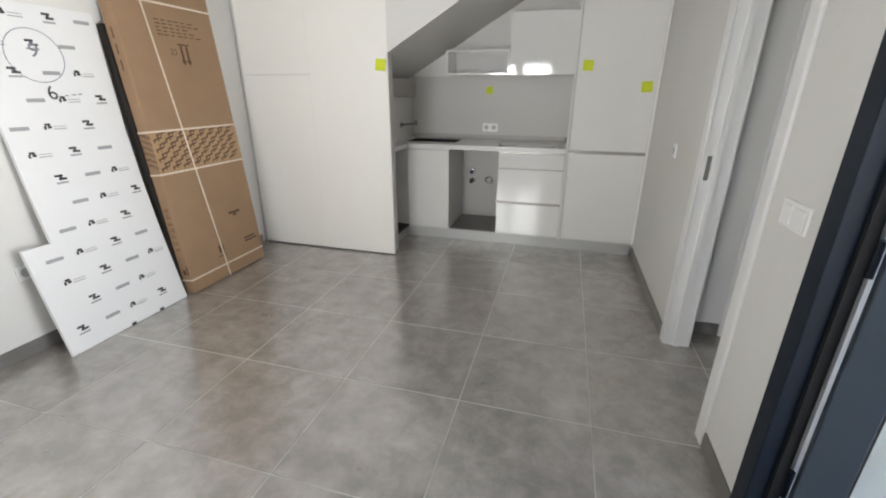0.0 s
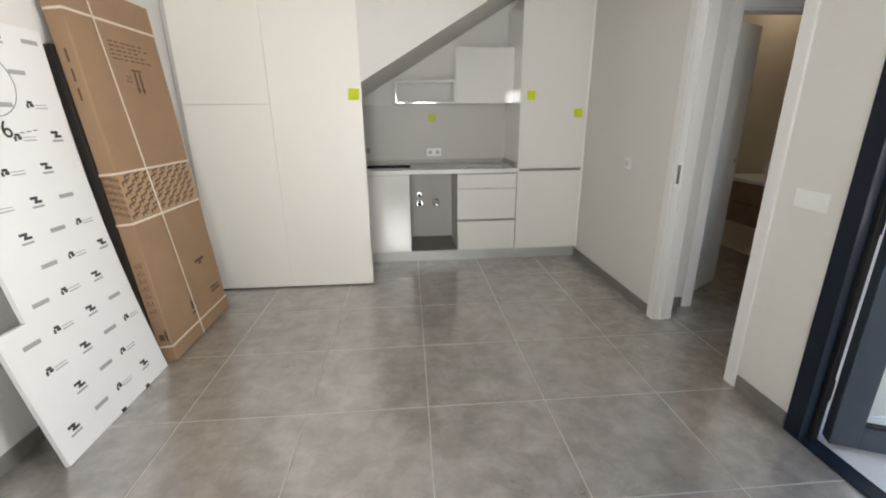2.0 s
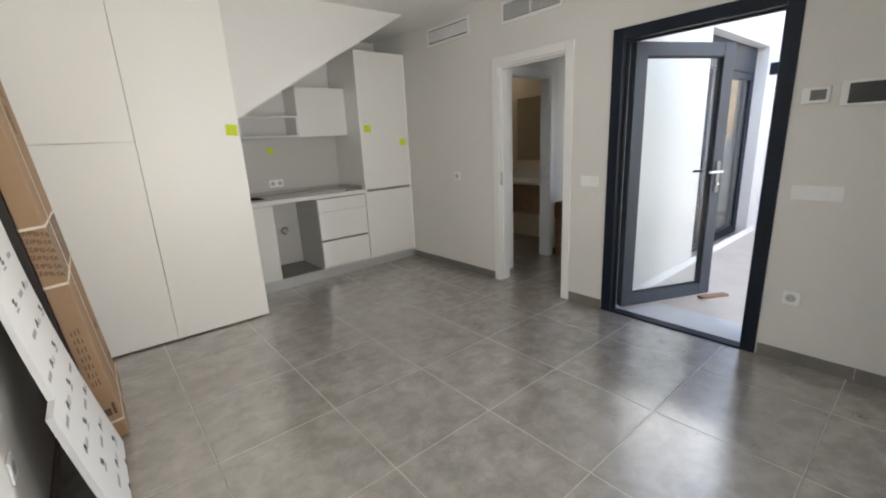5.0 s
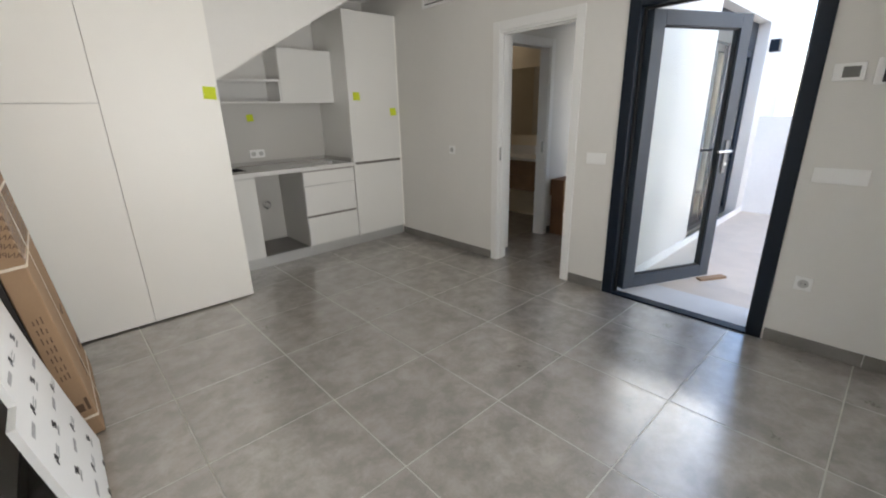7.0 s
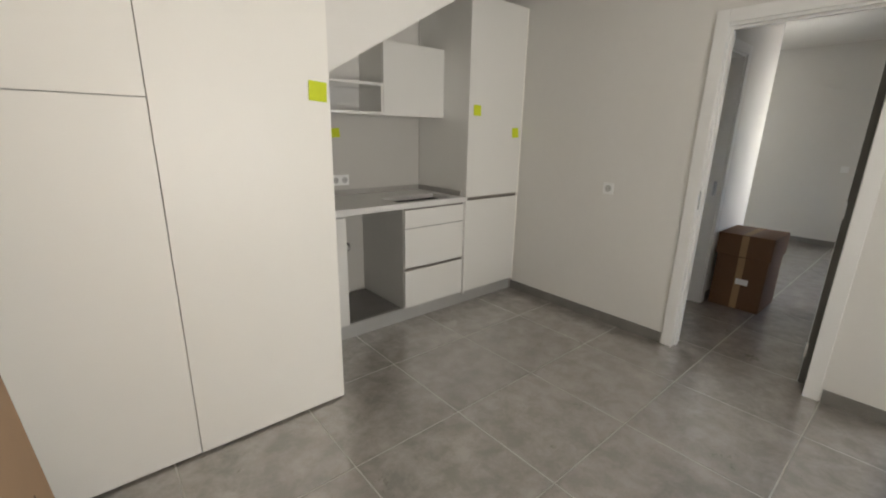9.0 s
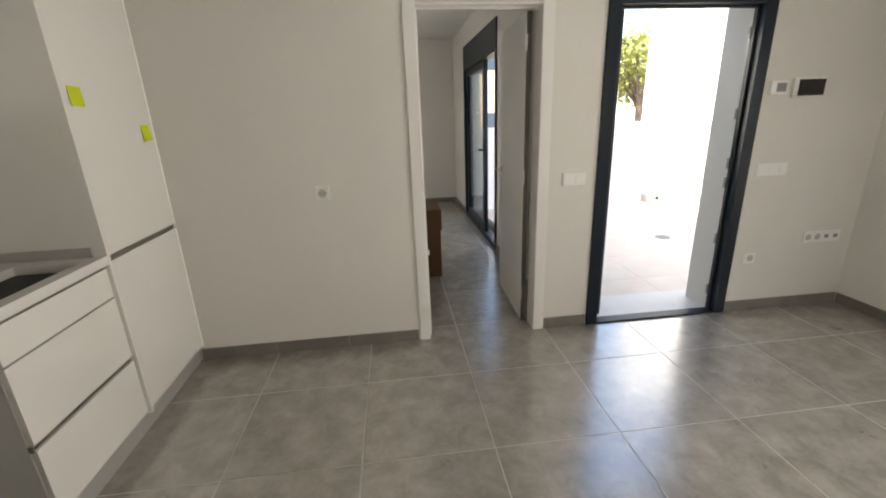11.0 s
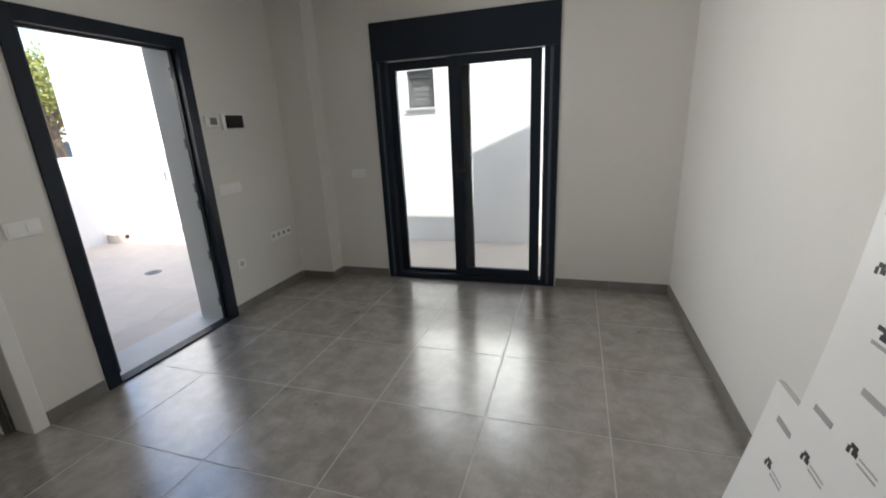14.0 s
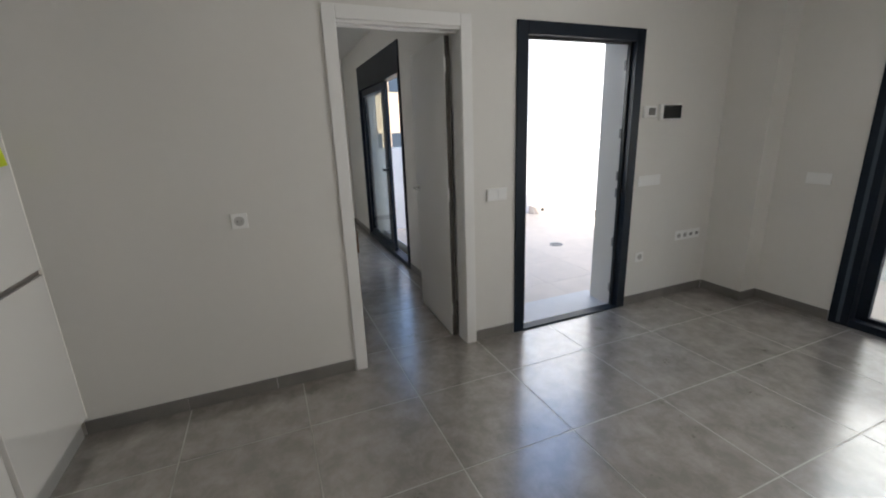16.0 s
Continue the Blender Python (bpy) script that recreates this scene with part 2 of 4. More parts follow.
structure("wall_south", boxes((-3.43, -2.50, -2.48, -2.18, -0.1, ZC), (-2.50, -0.895, -2.48, -2.18, 2.31, ZC), (-0.895, 0.0, -2.48, -2.18, -0.1, ZC),
          (-0.36, 0.0, -2.18, -1.99, 0.0, ZC)), PLASTER, "white plaster wall with a corner pilaster")
structure("wall_bedroom_south", boxes((0.12, 1.80, -0.02, 0.20, -0.1, ZC), (1.80, 3.70, -0.02, 0.20, 2.34, ZC), (3.70, 4.75, -0.02, 0.20, -0.1, ZC)), PLASTER, "white plastered wall between bedroom and patio")
structure("wall_bedroom_east", boxes((4.75, 4.87, -0.02, 3.19, -0.1, ZC)), PLASTER, "white plaster bedroom wall")
structure("wall_hall_north", boxes((0.12, 0.40, 1.30, 1.42, 0, ZC), (0.40, 1.05, 1.30, 1.42, 2.03, ZC), (1.05, 1.78, 1.30, 1.42, 0, ZC), (1.78, 1.90, 1.30, 3.19, 0, ZC)), PLASTER, "white plaster wall round the bathroom")
structure("ceiling", prism([(-3.58, -2.48), (0.30, -2.48), (0.30, -0.02), (4.87, -0.02), (4.87, 3.34), (-3.58, 3.34)], "z", ZC, 2.9), CEILING, "smooth white painted ceiling")
# unseen wedge, added to throw the diagonal shadow on the south neighbour's wall
structure("roof_parapet", prism([(-3.58, 2.901), (-2.75, 2.901), (-2.75, 3.66), (-3.58, 4.02)], "y", -2.48, -2.36), RENDER, "unseen sloping wedge added on the roof to cast a diagonal shadow")
# storey out of view; its extent and height are set to shade the patio
structure("upper_storey", boxes((-1.8, 4.87, -0.02, 3.34, 2.901, 6.5)), RENDER, "unseen white rendered upper storey, sized to shade the patio")
structure("stair_wall", prism([(-2.05, 1.663), (-2.05, ZC), (-0.385, ZC)], "y", 2.004, 2.10), PLASTER, "white plaster triangle under the stairs")
structure("stair_soffit", prism([(-2.75, 1.261), (-2.75, ZC), (-0.386, ZC)], "y", 2.10, 3.19), PLASTER, "sloping white plaster underside of the stairs")
structure("wall_closet", boxes((-2.39, -2.27, 2.10, 3.19, 0, 1.45)), PLASTER, "white partition beside the kitchen niche")

# ---- camera's own outdoor surroundings ----
ground = structure("ground", boxes((-150, 150, -150, 150, -0.6, -0.5)), GROUND, "dry ochre ground reaching the horizon")


def lean(x, y, s, z=0.0):
    """The pose of a flat thing leaning on the west wall: local x runs north, y up along it, z out of its face."""
    c = math.sqrt(1 - s * s)
    return Matrix(((0, -s, c, x), (1, 0, 0, y), (0, c, s, z), (0, 0, 0, 1)))


# ---- doors and windows ----
def casing(name, x, y0, y1, top, side, label):
    """A flat white trim round an opening in a wall that runs north; side is the way it stands out."""
    a, b = (x, x + 0.013 * side) if side > 0 else (x + 0.013 * side, x)
    root = thing(name, (x, y0, 0), label, "door frame", kind="structure")
    part("jamb_trim", boxes((a, b, y0, y0 + 0.07, 0, top), bevel=0.003), DOORWHITE, root)
    part("jamb_trim", boxes((a, b, y1 - 0.07, y1, 0, top), bevel=0.003), DOORWHITE, root)
    part("head_trim", boxes((a, b, y0 + 0.0705, y1 - 0.0705, top - 0.07, top), bevel=0.003), DOORWHITE, root)
    return root


trim = casing("door_frame_1", 0, 0.318, 1.179, 2.12, -1, "white lacquered door casing with a deep lining")
part("lining", boxes((0.001, 0.119, 0.372, 0.388, 0, 2.05), (0.001, 0.119, 1.109, 1.125, 0, 2.05), (0.001, 0.119, 0.372, 1.125, 2.034, 2.05)), DOORWHITE, trim)
part("stop", boxes((0.045, 0.075, 1.097, 1.109, 0, 2.034), (0.045, 0.075, 0.39, 1.096, 2.022, 2.034)), DOORWHITE, trim)
part("strike_plate", boxes((0.012, 0.032, 1.1045, 1.108, 0.97, 1.09)), CHROME, trim, "small chrome strike plate")
casing("door_frame_2", 0.12, 0.318, 1.179, 2.12, 1, "white door casing on the hall side")

leaf = thing("door_1", pose(0.135, 0.400, 0, 0, 0, -2.2), "white lacquered interior door leaf standing wide open into the hall", "door")
part("leaf", boxes((0.0, 0.715, 0, 0.038, 0.008, 2.03), bevel=0.002), DOORWHITE, leaf, local=True)
# dark strip draws the shadow in the gap along the hinge edge
part("edge_strip", boxes((-0.003, 0, 0.003, 0.035, 0.01, 2.028)), SEAM, leaf, local=True)
bm = bmesh.new()
for s, y in ((1, 0.038), (-1, 0.0)):
    rod(bm, (0.655, y, 1.03), (0.655, y + 0.006 * s, 1.03), 0.026)
    rod(bm, (0.655, y, 1.03), (0.655, y + 0.05 * s, 1.03), 0.009)
    rod(bm, (0.662, y + 0.040 * s, 1.03), (0.55, y + 0.040 * s, 1.03), 0.008)
part("handle", bm, CHROME, leaf, "satin chrome lever handle", local=True)
for z in (0.22, 1.05, 1.86):
    part("hinge", boxes((-0.006, 0.0, 0.030, 0.042, z - 0.045, z + 0.045)), ALU, leaf, local=True)

# bathroom doorway
root = thing("door_frame_3", (0.33, 1.30, 0), "white lacquered casing of the bathroom doorway", "door frame", kind="structure")
part("jamb_trim", boxes((0.33, 0.40, 1.287, 1.30, 0, 2.10), bevel=0.003), DOORWHITE, root)
part("jamb_trim", boxes((1.05, 1.12, 1.287, 1.30, 0, 2.10), bevel=0.003), DOORWHITE, root)
part("head_trim", boxes((0.4005, 1.0495, 1.287, 1.30, 2.03, 2.10), bevel=0.003), DOORWHITE, root)
part("lining", boxes((0.40, 0.414, 1.301, 1.419, 0, 2.03), (1.036, 1.05, 1.301, 1.419, 0, 2.03), (0.414, 1.036, 1.301, 1.419, 2.016, 2.03)), DOORWHITE, root)
part("strike_plate", boxes((1.032, 1.0355, 1.33, 1.352, 0.95, 1.07)), CHROME, root, "small chrome strike plate")

bl = thing("door_3", pose(0.416, 1.423, 0, 0, 0, 33), "white lacquered bathroom door leaf standing half open into the bathroom", "door")
part("leaf", boxes((0.0, 0.615, 0, 0.038, 0.008, 2.01), bevel=0.002), DOORWHITE, bl, local=True)
bm = bmesh.new()
for s, y in ((1, 0.038), (-1, 0.0)):
    rod(bm, (0.56, y, 1.03), (0.56, y + 0.006 * s, 1.03), 0.026)
    rod(bm, (0.56, y, 1.03), (0.56, y + 0.05 * s, 1.03), 0.009)
    rod(bm, (0.567, y + 0.040 * s, 1.03), (0.455, y + 0.040 * s, 1.03), 0.008)
part("handle", bm, CHROME, bl, "satin chrome lever handle", local=True)
part("latch_plate", boxes((0.6151, 0.6165, 0.010, 0.028, 0.93, 1.12)), CHROME, bl, local=True)
for z in (0.22, 1.05, 1.84):
    part("hinge", boxes((-0.004, 0.002, -0.008, 0.004, z - 0.045, z + 0.045)), ALU, bl, local=True)

# dark glazed door to the patio
root = thing("door_2", (0.03, -0.53, 0), "anthracite aluminium entrance door frame with an open glazed leaf", "glazed door", kind="structure")
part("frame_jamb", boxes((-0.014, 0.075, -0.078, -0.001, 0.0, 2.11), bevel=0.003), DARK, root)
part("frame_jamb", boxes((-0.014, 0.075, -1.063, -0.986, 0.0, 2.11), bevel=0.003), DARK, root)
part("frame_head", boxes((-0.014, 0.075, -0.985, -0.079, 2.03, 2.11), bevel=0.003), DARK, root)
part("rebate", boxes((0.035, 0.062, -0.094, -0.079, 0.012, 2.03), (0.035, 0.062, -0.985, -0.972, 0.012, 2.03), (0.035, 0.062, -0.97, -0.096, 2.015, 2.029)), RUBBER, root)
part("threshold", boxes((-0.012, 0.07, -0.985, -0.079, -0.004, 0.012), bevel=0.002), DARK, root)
for z in (0.16, 0.55, 0.95, 1.08, 1.40, 1.88):
    part("strike_plate", boxes((0.064, 0.078, -0.984, -0.968, z - 0.035, z + 0.035), (0.066, 0.084, -0.983, -0.975, z - 0.012, z + 0.012)), PLASTICGREY, root)
leaf = thing("entrance_door_leaf", pose(0.095, -0.078, 0, 0, 0, -25), "anthracite aluminium door leaf with clear full-height glass, open outward", "door")
W = 0.875
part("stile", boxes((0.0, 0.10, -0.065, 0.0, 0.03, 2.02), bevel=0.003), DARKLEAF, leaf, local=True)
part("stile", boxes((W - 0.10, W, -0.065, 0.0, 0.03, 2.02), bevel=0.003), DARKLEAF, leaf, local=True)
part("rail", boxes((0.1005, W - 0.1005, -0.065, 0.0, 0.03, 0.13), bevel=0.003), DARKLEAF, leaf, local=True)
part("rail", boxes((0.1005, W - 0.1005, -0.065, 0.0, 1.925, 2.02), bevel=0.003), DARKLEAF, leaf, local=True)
part("seal", boxes((0.100, 0.108, -0.05, -0.018, 0.131, 1.924), (W - 0.108, W - 0.1, -0.05, -0.018, 0.131, 1.924), (0.109, W - 0.109, -0.05, -0.018, 0.131, 0.139), (0.109, W - 0.109, -0.05, -0.018, 1.916, 1.924)), RUBBER, leaf, local=True)
g = part("pane", boxes((0.104, W - 0.104, -0.038, -0.030, 0.135, 1.92)), GLASS, leaf, "clear glass pane", local=True)
g.visible_shadow = False
h = part("handle", boxes((W - 0.065, W - 0.03, -0.075, -0.066, 0.90, 1.15), bevel=0.004), PLASTICGREY, leaf, "dark lock plate with a silver lever", local=True)
bm = bmesh.new()
rod(bm, (W - 0.047, -0.066, 1.07), (W - 0.047, -0.115, 1.07), 0.009)
rod(bm, (W - 0.04, -0.11, 1.07), (W - 0.17, -0.11, 1.07), 0.009)
part("lever", bm, ALU, h, local=True)
part("key_cylinder", rod(bmesh.new(), (W - 0.047, -0.074, 0.97), (W - 0.047, -0.085, 0.97), 0.011), ALU, h, local=True)
bm = bmesh.new()
rod(bm, (W - 0.047, 0.0, 1.07), (W - 0.047, 0.05, 1.07), 0.009)
rod(bm, (W - 0.04, 0.045, 1.07), (W - 0.17, 0.045, 1.07), 0.009)
part("outer_lever", bm, RUBBER, leaf, local=True)
for z in (0.25, 1.0, 1.8):
    part("hinge", rod(bmesh.new(), (-0.012, 0.008, z - 0.05), (-0.012, 0.008, z + 0.05), 0.011), DARK, leaf, local=True)


def sliding_window(name, m, w, h, box_h, gap, label, jamb=0.12, first=None):
    """A two-leaf sliding door with a roller-shutter box; local x runs along the wall, y goes outward, z up."""
    root = thing(name, m, label, "sliding window", kind="structure")

    def p(nm, rows, mat, lab="", parent=root):
        return part(nm, boxes(*rows, bevel=0.003 if mat in (DARK, DARKLEAF) else 0), mat, parent, lab, local=True)
    d = 0.095
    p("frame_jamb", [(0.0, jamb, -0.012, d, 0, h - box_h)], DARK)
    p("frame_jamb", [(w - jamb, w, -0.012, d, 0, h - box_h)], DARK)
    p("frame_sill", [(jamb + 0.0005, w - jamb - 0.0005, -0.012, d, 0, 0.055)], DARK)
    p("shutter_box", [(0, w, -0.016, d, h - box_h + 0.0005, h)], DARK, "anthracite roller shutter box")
    p("guide_rail", [(jamb * 0.42, jamb * 0.62, -0.02, -0.0125, 0.02, h - box_h - 0.01)], DARKLEAF)
    p("guide_rail", [(w - jamb * 0.62, w - jamb * 0.42, -0.02, -0.0125, 0.02, h - box_h - 0.01)], DARKLEAF)
    mid = w * 0.495
    zt = h - box_h - 0.005
    slide = w * 0.5 + 0.03 - jamb - gap if first is None else first
    stiles = ((0.07, 0.07), (0.11, 0.085)) if first is None else ((0.05, 0.06), (0.05, 0.075))
    for nm, x0, x1, y, sw in (("fixed_sash", jamb + 0.005, mid + 0.07, 0.050, stiles[0]), ("sliding_sash", slide, w - jamb - gap, 0.006, stiles[1])):
        s = part(nm, boxes((x0, x0 + sw[0], y, y + 0.040, 0.056, zt), bevel=0.003), DARK, root, "anthracite sliding sash with clear glass", local=True)
        part("stile", boxes((x1 - sw[1], x1, y, y + 0.040, 0.056, zt), bevel=0.003), DARK, s, local=True)
        part("rail", boxes((x0 + sw[0], x1 - sw[1], y, y + 0.040, 0.056, 0.13 if y < 0.03 else 0.085), bevel=0.003), DARK, s, local=True)
        part("rail", boxes((x0 + sw[0], x1 - sw[1], y, y + 0.040, zt - 0.075, zt), bevel=0.003), DARK, s, local=True)
        gl = part("pane", boxes((x0 + sw[0] - 0.004, x1 - sw[1] + 0.004, y + 0.018, y + 0.026, 0.08, zt - 0.07)), GLASS, s, "clear glass pane", local=True)
        gl.visible_shadow = False
    bm = bmesh.new()
    hx, side = (slide + 0.05, 1) if first is None else (w - jamb - gap - 0.035, -1)
    box(bm, hx - 0.014, hx + 0.014, -0.004, 0.006, 0.98, 1.12, 0.003)
    box(bm, hx - 0.011, hx + 0.011, -0.03, -0.003, 1.04, 1.062, 0.003)
    box(bm, min(hx - 0.012 * side, hx + 0.10 * side), max(hx - 0.012 * side, hx + 0.10 * side), -0.044, -0.030, 1.038, 1.064, 0.003)
    part("handle", bm, RUBBER, root, "black lever handle", local=True)
    return root


sliding_window("window_1", pose(-0.893, -2.18, 0, 0, 0, 180), 1.607, 2.308, 0.31, 0.022, "anthracite sliding patio window with a shutter box, nearly closed")
sliding_window("window_2", pose(3.70, 0.20, 0, 0, 0, 180), 1.90, 2.34, 0.30, 0.565, "anthracite sliding bedroom window with a shutter box, half open", 0.055, 0.12)

# ---- skirting ----
def skirting(name, runs, label="grey porcelain skirting tiles"):
    root = thing(name, (0, 0, 0), label, "skirting", kind="structure")
    for x0, y0, x1, y1, nx, ny in runs:
        n = max(1, math.ceil(math.hypot(x1 - x0, y1 - y0) / 0.6))
        for i in range(n):
            a, b = i / n, (i + 1) / n
            ax, ay, bx, by = x0 + (x1 - x0) * a, y0 + (y1 - y0) * a, x0 + (x1 - x0) * b, y0 + (y1 - y0) * b
            g = 0.0012
            if nx:
                r = (min(ax, ax + 0.009 * nx), max(ax, ax + 0.009 * nx), min(ay, by) + g, max(ay, by) - g, 0.001, 0.078)
            else:
                r = (min(ax, bx) + g, max(ax, bx) - g, min(ay, ay + 0.009 * ny), max(ay, ay + 0.009 * ny), 0.001, 0.078)
            part("skirting_tile", boxes(r), SKIRT, root)


skirting("baseboard", [(-3.43, -2.17, -3.43, 1.98, 1, 0), (-3.421, -2.18, -2.51, -2.18, 0, 1), (-0.885, -2.18, -0.37, -2.18, 0, 1),
                       (-0.36, -2.18, -0.36, -1.981, -1, 0), (-0.36, -1.99, -0.01, -1.99, 0, 1), (0, -1.98, 0, -1.073, -1, 0),
                       (0, 0.008, 0, 0.31, -1, 0), (0, 1.187, 0, 2.59, -1, 0), (0.135, 1.30, 0.325, 1.30, 0, -1), (1.127, 1.30, 1.9, 1.30, 0, -1),
                       (0.13, 0.20, 1.79, 0.20, 0, 1), (3.71, 0.20, 4.74, 0.20, 0, 1), (4.75, 0.21, 4.75, 3.18, -1, 0), (1.90, 1.31, 1.90, 3.18, 1, 0)])

# ---- kitchen ----
YF = 2.568
cab = thing("larder_cabinet", (-3.07, 2.3, 0), "tall satin white cupboard with an upper and a lower door", "kitchen cabinet")
part("body", boxes((-3.39, -2.748, 2.026, 2.60, 0.03, 2.615)), CARCASS, cab)
part("lower_door", boxes((-3.39, -2.7465, 2.004, 2.023, 0.012, 1.510), bevel=0.0015), MATT, cab)
part("upper_door", boxes((-3.39, -2.7465, 2.004, 2.023, 1.514, 2.612), bevel=0.0015), MATT, cab)
part("filler", boxes((-3.425, -3.394, 2.02, 2.035, 0.0, 2.615)), CARCASS, cab)
cab = thing("tall_cupboard", (-2.4, 2.05, 0), "full-height satin white cupboard door beside the kitchen niche", "kitchen cabinet")
part("body", boxes((-2.744, -2.052, 2.026, 2.097, 0.03, 2.615)), CARCASS, cab)
part("door", boxes((-2.7435, -2.05, 2.001, 2.020, 0.012, 2.612), bevel=0.0015), MATT, cab)

col = thing("fridge_column", (-0.32, 2.9, 0), "tall glossy white built-in column cabinet beside the wall", "kitchen cabinet")
part("side_panel", boxes((-0.658, -0.640, 2.552, 3.176, 0.10, 2.39), bevel=0.0015), LACQUER, col)
part("body", boxes((-0.638, -0.006, YF + 0.022, 3.176, 0.10, 2.385)), CARCASS, col)
part("lower_door", boxes((-0.636, -0.022, YF, YF + 0.020, 0.112, 0.888), bevel=0.0015), LACQUER, col)
part("upper_door", boxes((-0.636, -0.022, YF, YF + 0.020, 0.915, 2.388), bevel=0.0015), LACQUER, col)
part("grip_profile", boxes((-0.636, -0.022, YF + 0.012, YF + 0.021, 0.889, 0.914)), GRIP, col, "brushed metal grip profile")
part("filler_strip", boxes((-0.020, -0.002, YF + 0.004, YF + 0.022, 0.10, 2.388)), MATT, col)

dr = thing("drawer_unit", (-0.95, 2.9, 0), "glossy white base unit with three drawers", "kitchen cabinet")
part("body", boxes((-1.240, -0.660, YF + 0.022, 3.176, 0.10, 0.882)), CARCASS, dr)
for z0, z1 in ((0.735, 0.868), (0.428, 0.728), (0.118, 0.405)):
    part("drawer_front", boxes((-1.238, -0.662, YF, YF + 0.020, z0, z1), bevel=0.0015), LACQUER, dr)
part("grip_profile", boxes((-1.236, -0.664, YF + 0.012, YF + 0.021, 0.406, 0.427)), GRIP, dr, "brushed metal grip profile")
part("grip_profile", boxes((-1.236, -0.664, YF + 0.012, YF + 0.021, 0.869, 0.882)), GRIP, dr, "brushed metal grip profile")

part("fixing_clip", boxes((-1.246, -1.2405, YF + 0.002, YF + 0.018, 0.405, 0.430), bevel=0.001), CHROME, dr, "small metal fixing clip")
bc = thing("base_cabinet", (-1.9, 2.9, 0), "white base cupboard in the kitchen corner", "kitchen cabinet")
part("body", boxes((-2.268, -1.708, YF + 0.022, 3.176, 0.10, 0.882)), CARCASS, bc)
part("door", boxes((-2.115, -1.706, YF, YF + 0.020, 0.118, 0.868), bevel=0.0015), LACQUER, bc)
sk = thing("corner_cabinet", (-2.2, 2.35, 0), "open grey base cupboard with a dark bottom, beside the tall cupboard", "kitchen cabinet")
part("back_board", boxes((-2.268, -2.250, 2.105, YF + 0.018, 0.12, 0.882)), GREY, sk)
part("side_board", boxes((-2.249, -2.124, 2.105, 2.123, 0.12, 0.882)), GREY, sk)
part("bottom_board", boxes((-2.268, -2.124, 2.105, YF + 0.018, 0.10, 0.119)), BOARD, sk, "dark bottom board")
part("plinth", boxes((-2.165, -2.150, 2.11, 2.60, 0.0, 0.099)), PLINTHMETAL, sk, "brushed aluminium plinth")

whole("plinth", boxes((-2.149, -0.6375, 2.600, 2.615, 0.0, 0.099), (-0.637, -0.022, 2.600, 2.615, 0.0, 0.099)), PLINTHMETAL, "brushed aluminium plinth under the kitchen units", "plinth", at=(-1.2, 2.6, 0))
# free dishwasher space
whole("appliance_floor_panel", boxes((-1.700, -1.246, 2.617, 3.15, 0.0, 0.105)), GREYPANEL, "dark grey panel at the bottom of the empty dishwasher space", "kitchen panel", at=(-1.47, 2.9, 0))
for n, (x, z, r) in enumerate(((-1.60, 0.583, 0.022), (-1.60, 0.485, 0.026))):
    v = thing("water_valve", (x, 3.178, z), "chrome angle valve on the wall of the dishwasher space", "plumbing", "water valves in the dishwasher space")
    part("rosette", rod(bmesh.new(), (x, 3.178, z), (x, 3.172, z), r * 1.3, sides=24), CHROME, v)
    part("valve_body", rod(bmesh.new(), (x, 3.172, z), (x, 3.125, z), r * 0.6), CHROME, v)
    part("knob", rod(bmesh.new(), (x, 3.125, z), (x, 3.10, z), r * 0.8), RUBBER, v)
bm = bmesh.new()
for i in range(20):
    a, b = 2 * math.pi * i / 20, 2 * math.pi * (i + 1) / 20
    rod(bm, (-1.42 + 0.034 * math.cos(a), 3.150, 0.50 + 0.034 * math.sin(a)), (-1.42 + 0.034 * math.cos(b), 3.150, 0.50 + 0.034 * math.sin(b)), 0.010, sides=8)
rod(bm, (-1.42, 3.178, 0.462), (-1.42, 3.150, 0.462), 0.013)
whole("drain_ring", bm, CHROME, "chrome waste pipe ring in the dishwasher space", "plumbing", at=(-1.42, 3.165, 0.50))

def slab_with_holes(xs, ys, holes, z0, z1):
    """A slab on a grid of lines, with some of its cells cut out."""
    bm = bmesh.new()
    vs = {(i, j, k): bm.verts.new((x, y, (z0, z1)[k])) for i, x in enumerate(xs) for j, y in enumerate(ys) for k in (0, 1)}
    cells = {(i, j) for i in range(len(xs) - 1) for j in range(len(ys) - 1)} - holes
    for i, j in cells:
        c = ((i, j), (i + 1, j), (i + 1, j + 1), (i, j + 1))
        bm.faces.new([vs[(*p, 1)] for p in c])
        bm.faces.new([vs[(*p, 0)] for p in c[::-1]])
        for a, b, near in ((0, 1, (i, j - 1)), (1, 2, (i + 1, j)), (2, 3, (i, j + 1)), (3, 0, (i - 1, j))):
            if near not in cells:
                bm.faces.new((vs[(*c[a], 0)], vs[(*c[b], 0)], vs[(*c[b], 1)], vs[(*c[a], 1)]))
    bmesh.ops.delete(bm, geom=[v for v in bm.verts if not v.link_faces], context="VERTS")
    return bm


wt = thing("worktop", (-1.45, 2.87, 0.884), "pale grey worktop with a hob cut-out and a sink cut into it", "worktop")
part("slab", slab_with_holes((-2.268, -2.19, -1.69, -1.262, -0.745, -0.660), (YF - 0.014, 2.612, 2.75, 2.862, 3.07, 3.177), {(1, 2), (1, 3), (3, 1), (3, 2)}, 0.884, 0.924), WORKTOP, wt)
part("return_slab", boxes((-2.268, -2.110, 2.102, YF - 0.0145, 0.884, 0.924), bevel=0.002), WORKTOP, wt)
